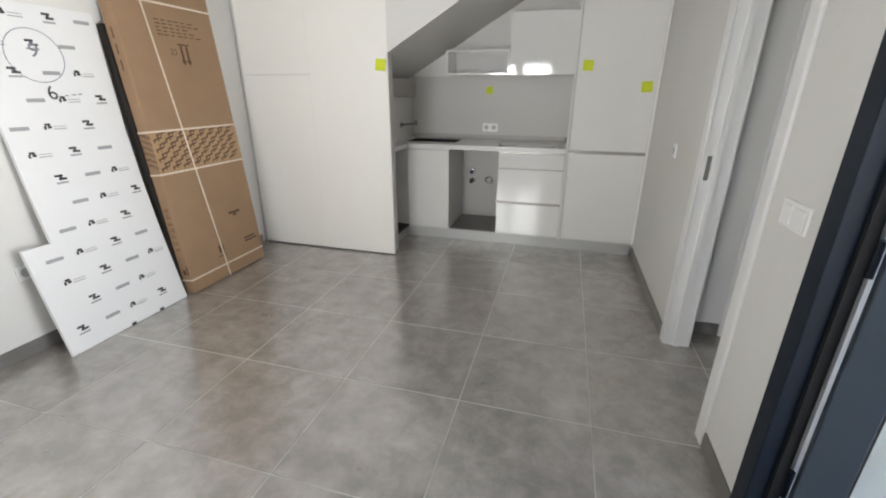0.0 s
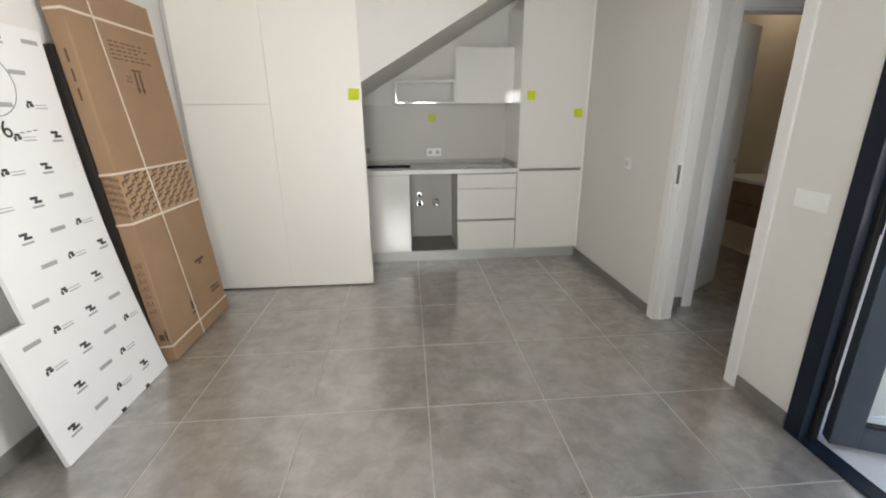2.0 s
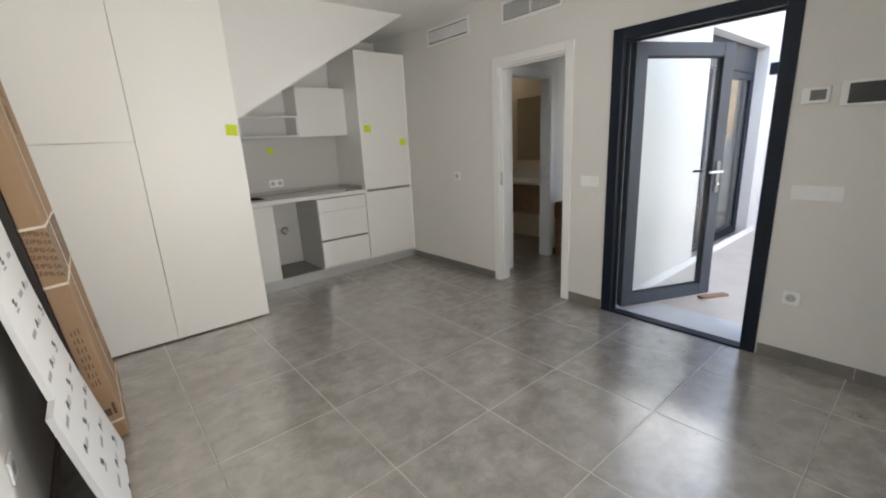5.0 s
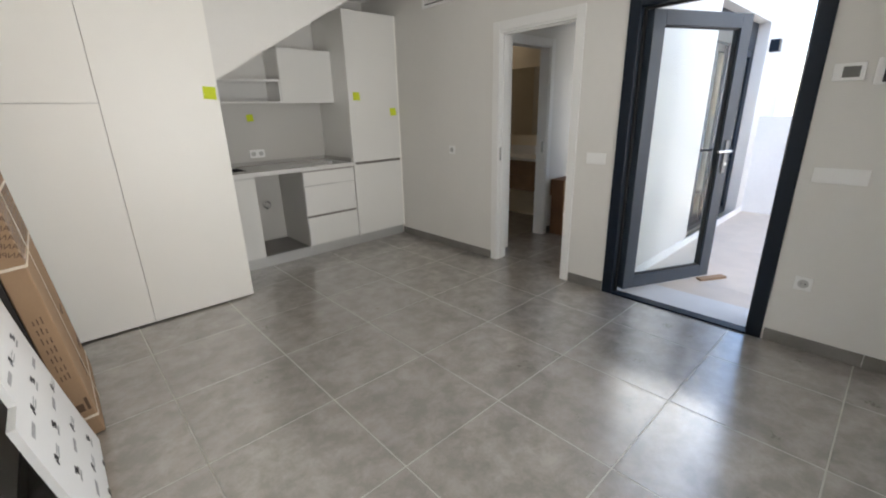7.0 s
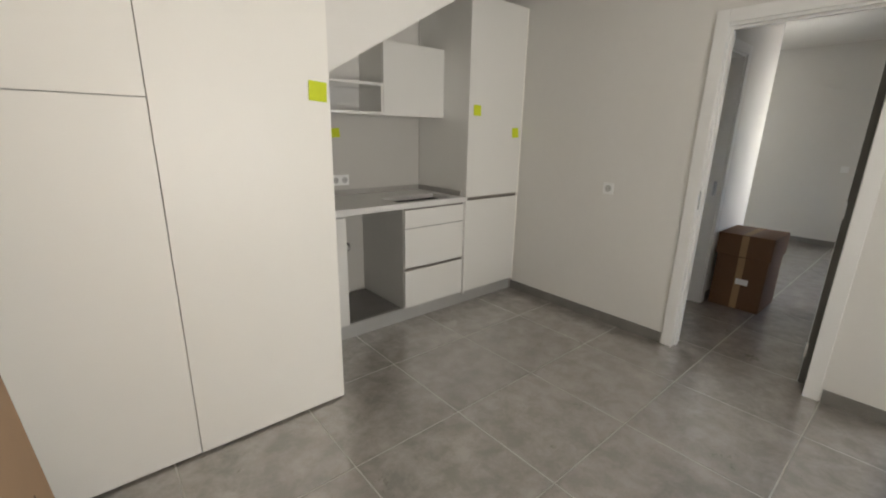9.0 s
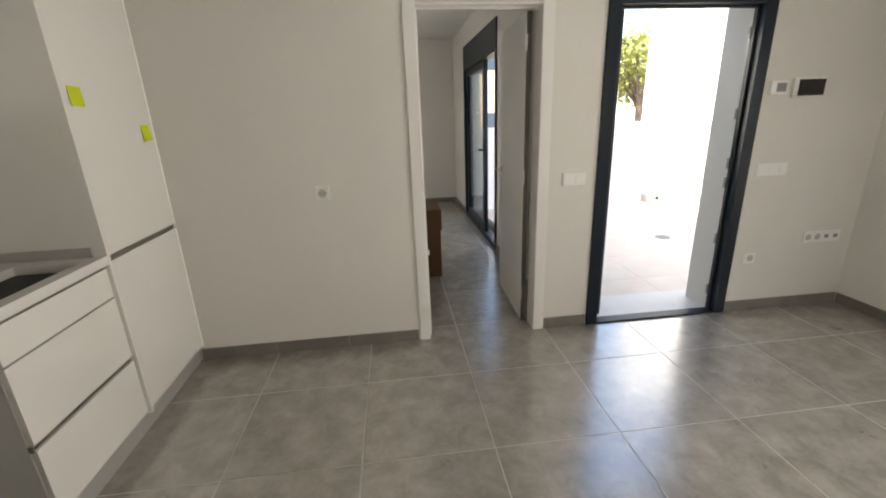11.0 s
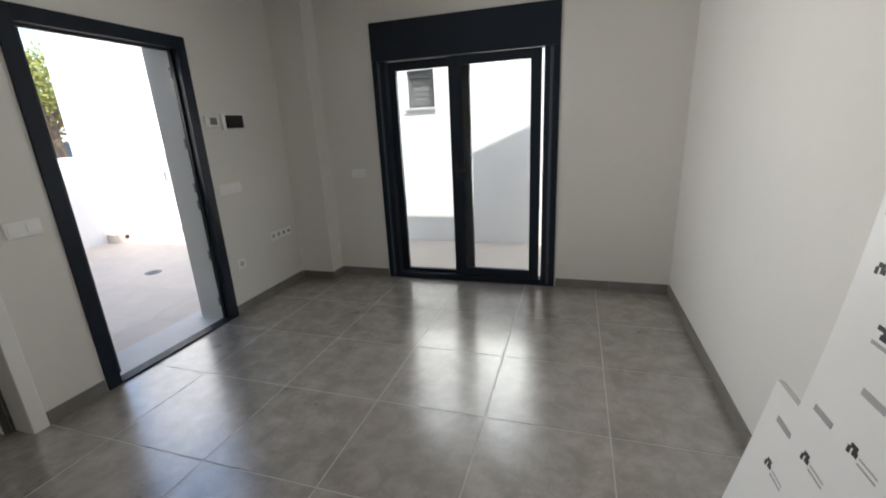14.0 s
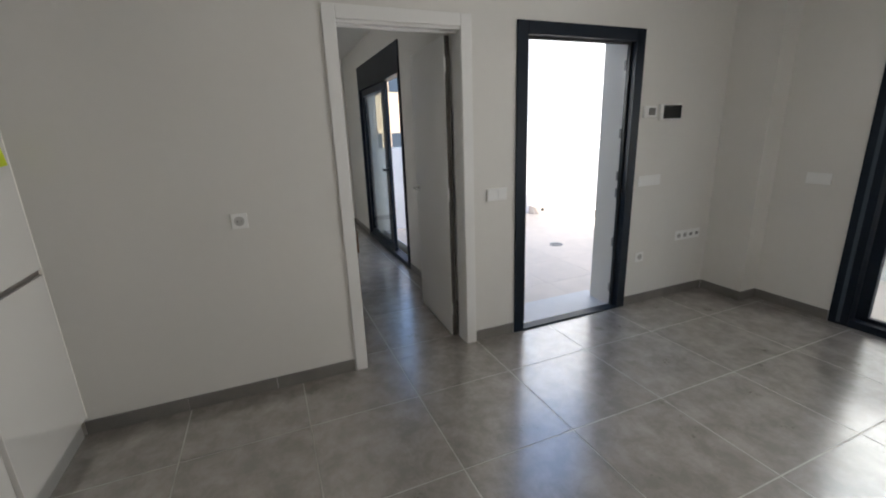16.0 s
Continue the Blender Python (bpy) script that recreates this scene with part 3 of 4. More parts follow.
part("upstand", boxes((-2.268, -0.676, 3.162, 3.177, 0.9245, 0.965), (-0.675, -0.660, 2.60, 3.177, 0.9245, 0.965)), GREY, wt)
hob = thing("hob", (-1.0, 2.74, 0.8825), "hob cut-out in the worktop, its dark inside drawn as a black sheet", "hob")
# black sheet standing in for the shade inside the empty hob cut-out
part("glass_plate", boxes((-1.256, -0.751, 2.618, 2.856, 0.8845, 0.892), bevel=0.002), RUBBER, hob)
part("trim", boxes((-1.261, -0.746, 2.613, 2.861, 0.8825, 0.8842)), ALU, hob)
snk = thing("sink", (-1.94, 2.91, 0.8825), "black composite sink sunk in the worktop corner", "sink")
part("rim", boxes((-2.189, -1.691, 2.751, 2.765, 0.8845, 0.922), (-2.189, -1.691, 3.055, 3.069, 0.8845, 0.922), (-2.189, -2.175, 2.7655, 3.0545, 0.8845, 0.922), (-1.705, -1.691, 2.7655, 3.0545, 0.8845, 0.922)), RUBBER, snk)
part("bowl", boxes((-2.189, -1.691, 2.751, 3.069, 0.8825, 0.884)), RUBBER, snk)
tap = thing("tap", (-2.262, 2.78, 1.03), "dark grey wall tap reaching out over the sink", "tap")
part("rosette", rod(bmesh.new(), (-2.27, 2.82, 1.07), (-2.262, 2.82, 1.07), 0.028, sides=24), PLASTICGREY, tap)
part("spout", rod(rod(bmesh.new(), (-2.265, 2.82, 1.07), (-2.10, 2.78, 1.09), 0.010), (-2.10, 2.78, 1.075), (-2.10, 2.78, 1.12), 0.016), PLASTICGREY, tap)
lc = thing("corner_wall_cabinet", (-2.25, 2.7, 1.33), "small grey wall box under the sloping stair soffit", "kitchen cabinet")
part("front", boxes((-2.262, -2.232, 2.12, 3.176, 1.335, 1.50), bevel=0.002), GREY, lc)
structure("splashback", boxes((-2.268, -0.660, 3.179, 3.190, 0.10, 1.529)), SPLASH, "satin grey splashback panel")

sh = thing("open_wall_shelf", (-1.52, 3.0, 1.53), "open white lacquered box shelf on the kitchen wall", "shelf")
for r in ((-1.815, -1.224, 2.851, 3.178, 1.530, 1.548), (-1.815, -1.224, 2.851, 3.178, 1.727, 1.745), (-1.815, -1.797, 2.851, 3.178, 1.5485, 1.7265), (-1.242, -1.224, 2.851, 3.178, 1.5485, 1.7265)):
    part("board", boxes(r, bevel=0.001), LACQUER, sh)
part("back", boxes((-1.796, -1.243, 3.165, 3.177, 1.549, 1.7265)), CARCASS, sh)
wc = thing("wall_cabinet", (-0.91, 3.0, 1.53), "glossy white wall cupboard with one door", "kitchen cabinet")
part("body", boxes((-1.222, -0.604, 2.873, 3.188, 1.530, 2.032)), LACQUER, wc)
part("door", boxes((-1.221, -0.605, 2.851, 2.871, 1.528, 2.034), bevel=0.0015), LACQUER, wc)
PLACE_NOTES = ((-2.108, 2.0, 1.577, 0.042, 4), (-1.449, 3.178, 1.398, 0.034, -3), (-0.555, YF, 1.585, 0.040, 2), (-0.095, YF, 1.425, 0.040, -4))
for x, y, z, h, a in PLACE_NOTES:
    n = thing("sticky_note", pose(x, y - 0.001, z, 0, a, 0), "yellow-green paper note stuck on a kitchen front", "paper note", "notes stuck on the kitchen fronts")
    bm = boxes((-h, h, -0.0006, 0.0006, -h, h))
    bm2 = [v for v in bm.verts if v.co.z < 0]
    for v in bm2:
        v.co.y -= 0.006
    part("sheet", bm, NOTE, n, local=True)


# ---- sockets, switches, grilles ----
def wall_plate(name, m, w, h, label, category, group="", kinds=(), gap=0.0):
    """Plates on a wall: local x runs along the wall, z up, y into the wall."""
    root = thing(name, m, label, category, group)
    n = len(kinds)
    part("plate", boxes((-w / 2, w / 2, -0.009, 0.0, -h / 2, h / 2), bevel=0.003), PLASTIC, root, local=True)
    for i, k in enumerate(kinds):
        x = (i - (n - 1) / 2) * w / n
        q = min(w / n, h) * 0.36
        if k == "s":
            part("socket_cup", rod(bmesh.new(), (x, -0.0085, 0), (x, -0.0102, 0), q, sides=24), PLASTIC, root, local=True)
            bm = bmesh.new()
            for d in (-0.0095, 0.0095):
                rod(bm, (x + d, -0.0100, 0), (x + d, -0.0108, 0), 0.003, sides=8)
            part("contact_holes", bm, SCREEN, root, local=True)
            # grey disc paints the shade of the recessed white cup
            part("socket_ring", rod(bmesh.new(), (x, -0.0101, 0), (x, -0.0104, 0), q * 0.86, sides=24), SOCKETSHADE, root, local=True)
        elif k == "r":
            part("rocker", boxes((x - q, x + q, -0.0125, -0.0088, -q, q), bevel=0.002), PLASTIC, root, local=True)
        elif k == "d":
            part("data_outlet", boxes((x - q * 0.6, x + q * 0.6, -0.0105, -0.0088, -q * 0.5, q * 0.5)), PLASTICGREY, root, local=True)
    return root


EW = -90   # plates on the east wall look west
wall_plate("wall_socket", pose(0, 1.715, 1.04, 0, 0, EW), 0.082, 0.082, "white square wall socket on the plaster wall", "socket", "wall sockets", "s")
wall_plate("wall_socket", pose(0, -1.20, 0.41, 0, 0, EW), 0.082, 0.082, "white square wall socket low beside the glazed door", "socket", "wall sockets", "s")
wall_plate("wall_socket", pose(-1.43, 3.178, 1.04), 0.155, 0.082, "white double socket on the splashback", "socket", "wall sockets", "ss")
wall_plate("outlet_strip", pose(0, -1.74, 0.535, 0, 0, EW), 0.29, 0.082, "white strip of sockets and aerial outlets", "socket", kinds="ssdd")
wall_plate("light_switch", pose(0, 0.147, 1.045, 0, 0, EW), 0.155, 0.082, "white double light switch between the two doors", "switch", "light switches", "rr")
wall_plate("light_switch", pose(0, -1.235, 1.035, 0, 0, EW), 0.225, 0.082, "white triple light switch beside the glazed door", "switch", "light switches", "rrr")
wall_plate("light_switch", pose(-0.66, -2.18, 1.035, 0, 0, 180), 0.155, 0.082, "white double light switch beside the sliding window", "switch", "light switches", "rr")
wall_plate("wall_socket", pose(-3.43, 0.115, 0.46, 0, 0, 90), 0.082, 0.082, "white square wall socket low behind the white panel", "socket", "wall sockets", "s")
th = thing("thermostat", pose(0, -1.165, 1.552, 0, 0, EW), "white wall thermostat with a grey display", "thermostat")
part("housing", boxes((-0.06, 0.06, -0.022, 0, -0.042, 0.042), bevel=0.004), PLASTIC, th, local=True)
part("display", boxes((-0.022, 0.044, -0.0235, -0.0215, -0.026, 0.026)), DISPLAY, th, local=True)
ic = thing("video_intercom", pose(0, -1.375, 1.548, 0, 0, EW), "white wall intercom with a black screen", "intercom")
part("housing", boxes((-0.112, 0.112, -0.022, 0, -0.060, 0.060), bevel=0.005), PLASTIC, ic, local=True)
part("screen", boxes((-0.080, 0.106, -0.0235, -0.0215, -0.050, 0.048)), SCREEN, ic, local=True)


def grille(y0, y1, z0, z1, grid, label):
    root = thing("air_vent", (0, (y0 + y1) / 2, z0), label, "air vent", "air vents above the door")
    f = 0.022
    part("backing", boxes((-0.0035, -0.001, y0 + f, y1 - f, z0 + f, z1 - f)), SCREEN, root)
    part("frame", boxes((-0.014, 0, y0, y1, z0, z0 + f), (-0.014, 0, y0, y1, z1 - f, z1), (-0.014, 0, y0, y0 + f, z0 + f, z1 - f), (-0.014, 0, y1 - f, y1, z0 + f, z1 - f),
                        (-0.014, -0.003, (y0 + y1) / 2 - 0.006, (y0 + y1) / 2 + 0.006, z0 + f, z1 - f)), PLASTIC, root)
    n = 7
    for i in range(1, n):
        z = z0 + f + (z1 - z0 - 2 * f) * i / n
        bm = boxes((-0.012, -0.004, y0 + f, y1 - f, z - 0.002, z + 0.002))
        if not grid:
            for v in bm.verts:
                v.co.z += 0.006 if v.co.x < -0.008 else -0.003
        part("slat", bm, PLASTIC, root)
    if grid:
        k = 26
        for i in range(1, k):
            y = y0 + f + (y1 - y0 - 2 * f) * i / k
            part("fin", boxes((-0.011, -0.005, y - 0.0015, y + 0.0015, z0 + f, z1 - f)), PLASTIC, root)


grille(1.465, 2.10, 2.378, 2.545, False, "white louvred air vent near the ceiling")
grille(0.43, 1.05, 2.372, 2.545, True, "white egg-crate air vent near the ceiling")


# ---- things leaning on the west wall ----
pn = thing("insulation_panel", lean(-3.177, 0.06, 0.1226, 0.003), "white L-shaped film-covered panel with dark prints, leaning on the wall", "building panel")


def sag(v):
    return -0.045 * math.sin(math.pi * v / 1.812)


bm = bmesh.new()
rows = [(0.0, i * 0.617 / 8) for i in range(9)] + [(0.14, 0.617 + i * 1.195 / 14) for i in range(15)]
rings = [[bm.verts.new((u, v, sag(v) - d)) for u, d in ((u0, 0), (0.765, 0), (0.765, 0.02), (u0, 0.02))] for u0, v in rows]
for a, b in zip(rings, rings[1:]):
    for i in range(4):
        bm.faces.new((a[i], a[(i + 1) % 4], b[(i + 1) % 4], b[i]))
bm.faces.new(rings[0][::-1])
bm.faces.new(rings[-1])
bmesh.ops.recalc_face_normals(bm, faces=bm.faces[:])
part("sheet", bm, FILM, pn, local=True)


def mark(name, mesh, x, y, parent):
    ob = new(name, mesh)
    ob.parent, ob.location, ob.scale = parent, (x, y, sag(y) + 0.0003), (1.18, 1.18, 1.0)
    ob.rotation_euler.x = math.atan(-0.045 * math.pi / 1.812 * math.cos(math.pi * y / 1.812))
    return ob


MARKS = (("printed_mark", mesh_of("mark_a", boxes((-0.024, 0.010, 0.012, 0.022, 0, 0.0008), (-0.010, 0.024, -0.004, 0.006, 0, 0.0008), (-0.006, 0.006, 0.0062, 0.0118, 0, 0.0008)), PRINT)),
         ("printed_mark", mesh_of("mark_b", boxes((-0.044, -0.022, 0.008, 0.018, 0, 0.0008), (-0.034, -0.018, -0.004, 0.0075, 0, 0.0008), (-0.050, -0.040, -0.008, 0.0075, 0, 0.0008)), PRINT)))
GREYS = (mesh_of("grey_a", boxes((-0.026, 0.026, -0.020, -0.012, 0, 0.0008)), PRINTGREY), mesh_of("grey_b", boxes((-0.012, 0.044, -0.010, -0.006, 0, 0.0008), (-0.012, 0.044, 0.002, 0.005, 0, 0.0008)), PRINTGREY),
         mesh_of("grey_c", boxes((-0.036, 0.036, -0.006, 0.010, 0, 0.0008)), PRINTGREY))
for r in range(13):
    for c in range(-10, 5):
        u, v, k = 0.17 * c + 0.12 * r + 0.10, 0.115 + 0.1365 * r, (0, 2, 1)[c % 3]
        if u < (0.19 if v > 0.59 else 0.05) or u > 0.715 or v > 1.79 or math.hypot(u - 0.42, v - 1.345) < 0.05:
            continue
        if k < 2:
            mark(MARKS[k][0], MARKS[k][1], u, v, pn)
        mark("grey_mark", GREYS[k], u, v, pn)
bm = bmesh.new()
ring = [(0.40 + 0.135 * math.cos(2 * math.pi * i / 32), 1.565 + 0.13 * math.sin(2 * math.pi * i / 32)) for i in range(33)]
for (u0, v0), (u1, v1) in zip(ring, ring[1:]):
    rod(bm, (u0, v0, sag(v0) + 0.001), (u1, v1, sag(v1) + 0.001), 0.0018, sides=5)
part("pencil_circle", bm, PENCIL, pn, "hand-drawn circle", local=True)


def writing(text, size, m, parent, mat, name="writing"):
    cu = bpy.data.curves.new(name, "FONT")
    cu.body, cu.size, cu.extrude = text, size, 0.0004
    cu.materials.append(mat)
    ob = new(name, cu)
    ob.parent = parent
    ob.matrix_basis = m
    return ob


writing("9", 0.10, pose(0.37, 1.56, sag(1.56) + 0.003, 3, 0, -6), pn, PENCIL, "digit")
writing("6", 0.10, pose(0.40, 1.345, sag(1.345) + 0.003, 3, 0, 12), pn, PRINT, "digit")
for i in range(3):
    part("pencil_stroke", boxes((0.48 + 0.035 * i, 0.502 + 0.035 * i, 1.365 + 0.004 * i, 1.370 + 0.004 * i, sag(1.368), sag(1.368) + 0.002)), PENCIL, pn, local=True)

for u in (0.36, 0.56):
    part("edge_clip", boxes((u - 0.014, u + 0.014, -0.002, 0.016, -0.002, 0.002)), PRINT, pn, "small black edge clip", local=True)

bd = whole("dark_board", boxes((0.0, 0.76, 0, 1.76, -0.045, 0)), BOARD, "thick dark brown board leaning behind the long carton", "board")
bd.matrix_basis = lean(-3.236, 0.858, 0.084, 0.004)

ct = thing("long_carton", lean(-3.145, 0.872, 0.084, 0.008), "tall flat brown carton with white straps, leaning on the wall", "cardboard box")
part("box_body", boxes((0, 0.765, 0, 2.075, -0.088, 0), bevel=0.006), CARD, ct, local=True)
for u0, v0, u1, v1 in ((0, 0.100, 0.765, 0.100), (0, 0.857, 0.765, 0.857), (0, 1.130, 0.765, 1.130), (0, 1.915, 0.765, 1.915)):
    bm = boxes((-0.0015, 0.7665, v0 - 0.006, v0 + 0.006, 0.0005, 0.0028), (-0.0028, -0.0005, v0 - 0.006, v0 + 0.006, -0.088, 0.0015), (0.7655, 0.768, v0 - 0.006, v0 + 0.006, -0.088, 0.0015))
    part("strap", bm, STRAP, ct, "white plastic strap", local=True)
bm = boxes((-0.006, 0.006, 0, 2.078, 0.003, 0.0048), (-0.006, 0.006, 2.0755, 2.078, -0.088, 0.003))
bm.transform(Matrix.Translation((0.345, 0, 0)) @ Matrix.Rotation(math.atan(0.145 / 1.95), 4, "Z"))
part("strap", bm, STRAP, ct, local=True)
bm = bmesh.new()
for i in range(8):
    for j in range(9):
        u, v = 0.02 + 0.088 * j + 0.03 * (i % 2), 0.885 + 0.031 * i
        if u + 0.07 < 0.76:
            b2 = boxes((0, 0.070, 0, 0.011, 0.0003, 0.0010), (0.0, 0.010, -0.012, 0.0, 0.0003, 0.0010), (0.034, 0.042, -0.012, 0.0, 0.0003, 0.0010))
            b2.transform(Matrix.Translation((u, v, 0)) @ Matrix.Rotation(radians(14), 4, "Z"))
            me = bpy.data.meshes.new("tmp")
            b2.to_mesh(me)
            b2.free()
            bm.from_mesh(me)
            bpy.data.meshes.remove(me)
part("printed_band", bm, INK, ct, "dense brown printed lettering band", local=True)
part("tape_band", boxes((0.0, 0.765, 0.868, 1.119, 0.0001, 0.0003)), TAPE, ct, "glossy brown packing tape", local=True)
for u in (0.43, 0.475):
    bm = boxes((u - 0.009, u + 0.009, 1.575, 1.668, 0.0003, 0.001))
    tip = prism([(u - 0.020, 1.576), (u + 0.020, 1.576), (u, 1.545)], "z", 0.0003, 0.001)
    me = bpy.data.meshes.new("tmp")
    tip.to_mesh(me)
    tip.free()
    bm.from_mesh(me)
    bpy.data.meshes.remove(me)
    part("arrow_print", bm, INK, ct, "brown arrow print", local=True)
part("arrow_bar", boxes((0.405, 0.50, 1.672, 1.682, 0.0003, 0.001)), INK, ct, local=True)
for u in (0.335, 0.365):
    part("approval_mark", boxes((u, u + 0.020, 1.640, 1.645, 0.0003, 0.001), (u, u + 0.020, 1.610, 1.615, 0.0003, 0.001), (u + 0.015, u + 0.020, 1.6155, 1.6395, 0.0003, 0.001)), INK, ct, local=True)
side_prints = []
for i in range(5):
    side_prints += [(0.27 + 0.052 * q, 0.312 + 0.052 * q - 0.006 * ((i + q) % 3), 1.725 + 0.022 * i, 1.732 + 0.022 * i, 0.0003, 0.001) for q in range(7 - i % 3)]
for r in ((0.48, 0.60, 0.46, 0.48), (0.52, 0.56, 0.44, 0.458), (0.58, 0.72, 0.20, 0.215), (0.58, 0.70, 0.225, 0.24), (0.30, 0.35, 0.20, 0.26), (0.285, 0.36, 0.17, 0.18)):
    side_prints.append((*r, 0.0003, 0.001))
for i in range(3):
    for k in range(7):
        side_prints.append((-0.001, -0.0003, 0.32 + 0.047 * k, 0.352 + 0.047 * k - 0.006 * ((i + k) % 3), -0.034 - 0.014 * i, -0.030 - 0.014 * i))
    side_prints.append((-0.001, -0.0003, 1.50 + 0.09 * i, 1.56 + 0.09 * i, -0.050, -0.040))
side_prints.append((-0.001, -0.0003, 0.14, 0.18, -0.060, -0.032))
side_prints.append((-0.001, -0.0003, 0.14, 0.205, -0.024, -0.012))
for r in side_prints:
    part("printed_line", boxes(r), INK, ct, local=True)

for i in range(6):
    writing("ANPRES", 0.030, Matrix(((0, 0, -1, -0.0012), (math.sin(0.30), math.cos(0.30), 0, 0.892 + 0.038 * i), (-math.cos(0.30), math.sin(0.30), 0, 0.0), (0, 0, 0, 1))) @ pose(-0.002, 0, 0), ct, INK, "tape_lettering")

# ---- hall, bedroom and bathroom ----
for z0, z1, g, lab in ((0.0, 0.455, 0.0, "brown carton on the hall floor against the wall"), (0.457, 0.645, 0.012, "shallow brown carton on top of another carton")):
    c = thing("carton", (1.36, 1.07, z0), lab, "cardboard box", "cartons stacked in the hall")
    part("box_body", boxes((1.15 - g, 1.60 + g, 0.89 - g, 1.262 + g, z0, z1), bevel=0.004), CARDDARK, c)
    part("tape", boxes((1.15 - g - 0.001, 1.15 - g, 1.05, 1.10, z0 + 0.005, z1 - 0.005), (1.15 - g, 1.60, 1.05, 1.10, z1, z1 + 0.001)), TAPE, c)
    if z0 == 0:
        part("paper_label", boxes((1.148, 1.1495, 1.0, 1.09, 0.22, 0.27)), PLASTIC, c, "small white paper label")
wall_plate("light_switch", pose(4.75, 1.0, 1.05, 0, 0, EW), 0.082, 0.082, "white light switch on the bedroom wall", "switch", "light switches", "r")
v = thing("vanity_unit", (1.56, 2.0, 0.41), "wall-hung wooden vanity with a white basin top", "bathroom vanity")
part("cabinet", boxes((1.36, 1.776, 1.60, 2.42, 0.42, 0.80), bevel=0.003), WOOD, v)
part("drawer_front", boxes((1.342, 1.359, 1.603, 2.417, 0.62, 0.795), bevel=0.002), WOOD, v)
part("drawer_front", boxes((1.342, 1.359, 1.603, 2.417, 0.425, 0.612), bevel=0.002), WOOD, v)
part("basin_top", boxes((1.335, 1.776, 1.59, 2.43, 0.801, 0.835), bevel=0.004), PLASTIC, v)
part("splash_strip", boxes((1.764, 1.776, 1.59, 2.43, 0.836, 0.95)), PLASTIC, v)
mr = thing("bathroom_mirror", (1.77, 2.1, 1.09), "frameless rectangular wall mirror above the vanity", "mirror")
part("mirror_glass", boxes((1.763, 1.770, 1.72, 2.37, 1.09, 1.93)), MIRROR, mr)
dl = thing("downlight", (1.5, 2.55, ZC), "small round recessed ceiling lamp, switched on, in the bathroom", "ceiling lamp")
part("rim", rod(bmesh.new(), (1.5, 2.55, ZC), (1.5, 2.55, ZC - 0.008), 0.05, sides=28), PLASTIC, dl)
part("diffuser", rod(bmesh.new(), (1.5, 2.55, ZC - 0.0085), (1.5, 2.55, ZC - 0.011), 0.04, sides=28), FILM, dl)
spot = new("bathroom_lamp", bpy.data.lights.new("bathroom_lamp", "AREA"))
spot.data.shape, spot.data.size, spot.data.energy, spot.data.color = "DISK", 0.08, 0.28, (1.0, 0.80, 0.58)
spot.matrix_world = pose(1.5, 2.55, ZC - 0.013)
structure("bath_wall_panel", boxes((1.7705, 1.7795, 1.43, 3.18, 0.0, ZC - 0.01), (0.13, 1.77, 3.178, 3.188, 0.0, ZC - 0.01)), BATHTILE, "beige bathroom wall tiling")

# ---- patio ----
structure("patio_wall_south", boxes((-9, 2.9, -3.85, -3.65, -0.5, 1.66), (-9, -0.98, -3.85, -3.65, 1.66, 2.09), (-0.63, 2.9, -3.85, -3.65, 1.66, 2.09), (-9, 2.9, -3.85, -3.65, 2.09, 4.2), (2.9, 4.0, -4.25, -4.10, -0.5, 4.2)), RENDER, "white rendered neighbouring wall")
structure("patio_wall_meter", boxes((2.9, 4.0, -4.10, -3.65, -0.5, 1.24)), RENDER, "low white rendered wall block with a meter hatch")
structure("patio_wall_east_high", boxes((4.0, 4.2, -4.25, -2.82, -0.5, 4.2)), RENDER, "tall white rendered wall")
structure("patio_wall_east_low", boxes((4.0, 4.2, -2.82, -0.02, -0.5, 1.25), (4.0, 4.2, -0.02, 0, -0.5, 0.0)), RENDER, "low white rendered patio wall")
structure("patio_wall_west", boxes((-5.2, -5.0, -3.65, 3.4, -0.5, 3.0)), RENDER, "white rendered boundary wall")
structure("room_base", boxes((0.30, 4.75, -0.03, -0.02, -0.5, 0.05)), RENDER, "white wall base along the patio")
nw = thing("window_3", (-0.805, -3.75, 1.66), "small dark-framed neighbouring window with a lowered shutter", "window", kind="structure")
part("window_frame", boxes((-0.98, -0.94, -3.76, -3.70, 1.66, 2.09), (-0.67, -0.63, -3.76, -3.70, 1.66, 2.09), (-0.94, -0.67, -3.76, -3.70, 1.66, 1.70), (-0.94, -0.67, -3.76, -3.70, 2.0, 2.09)), MIDGREY, nw)
part("shutter", boxes(*[(-0.94, -0.67, -3.755 + 0.004 * (i % 2), -3.735 + 0.004 * (i % 2), 1.70 + 0.03 * i, 1.729 + 0.03 * i) for i in range(10)]), BROWNBLIND, nw)
part("window_sill", boxes((-1.0, -0.61, -3.72, -3.62, 1.635, 1.66)), SILL, nw)
structure("kerb", boxes((3.85, 4.0, -3.65, -2.83, -0.03, 0.10), (1.2, 3.85, -3.65, -3.52, -0.03, 0.10)), PATIOGROUT, "raised concrete kerb along the patio walls")
whole("drain_hole", rod(bmesh.new(), (3.842, -3.02, 0.035), (3.849, -3.02, 0.035), 0.032, sides=20), RUBBER, "round dark overflow hole in the kerb", "drain")
structure("threshold_slab", boxes((0.0765, 0.42, -1.062, -0.02, -0.034, 0.0)), SILL, "pale stone threshold slab")
d = thing("floor_drain", (1.95, -1.88, -0.03), "round metal floor drain in the patio tiles", "drain")
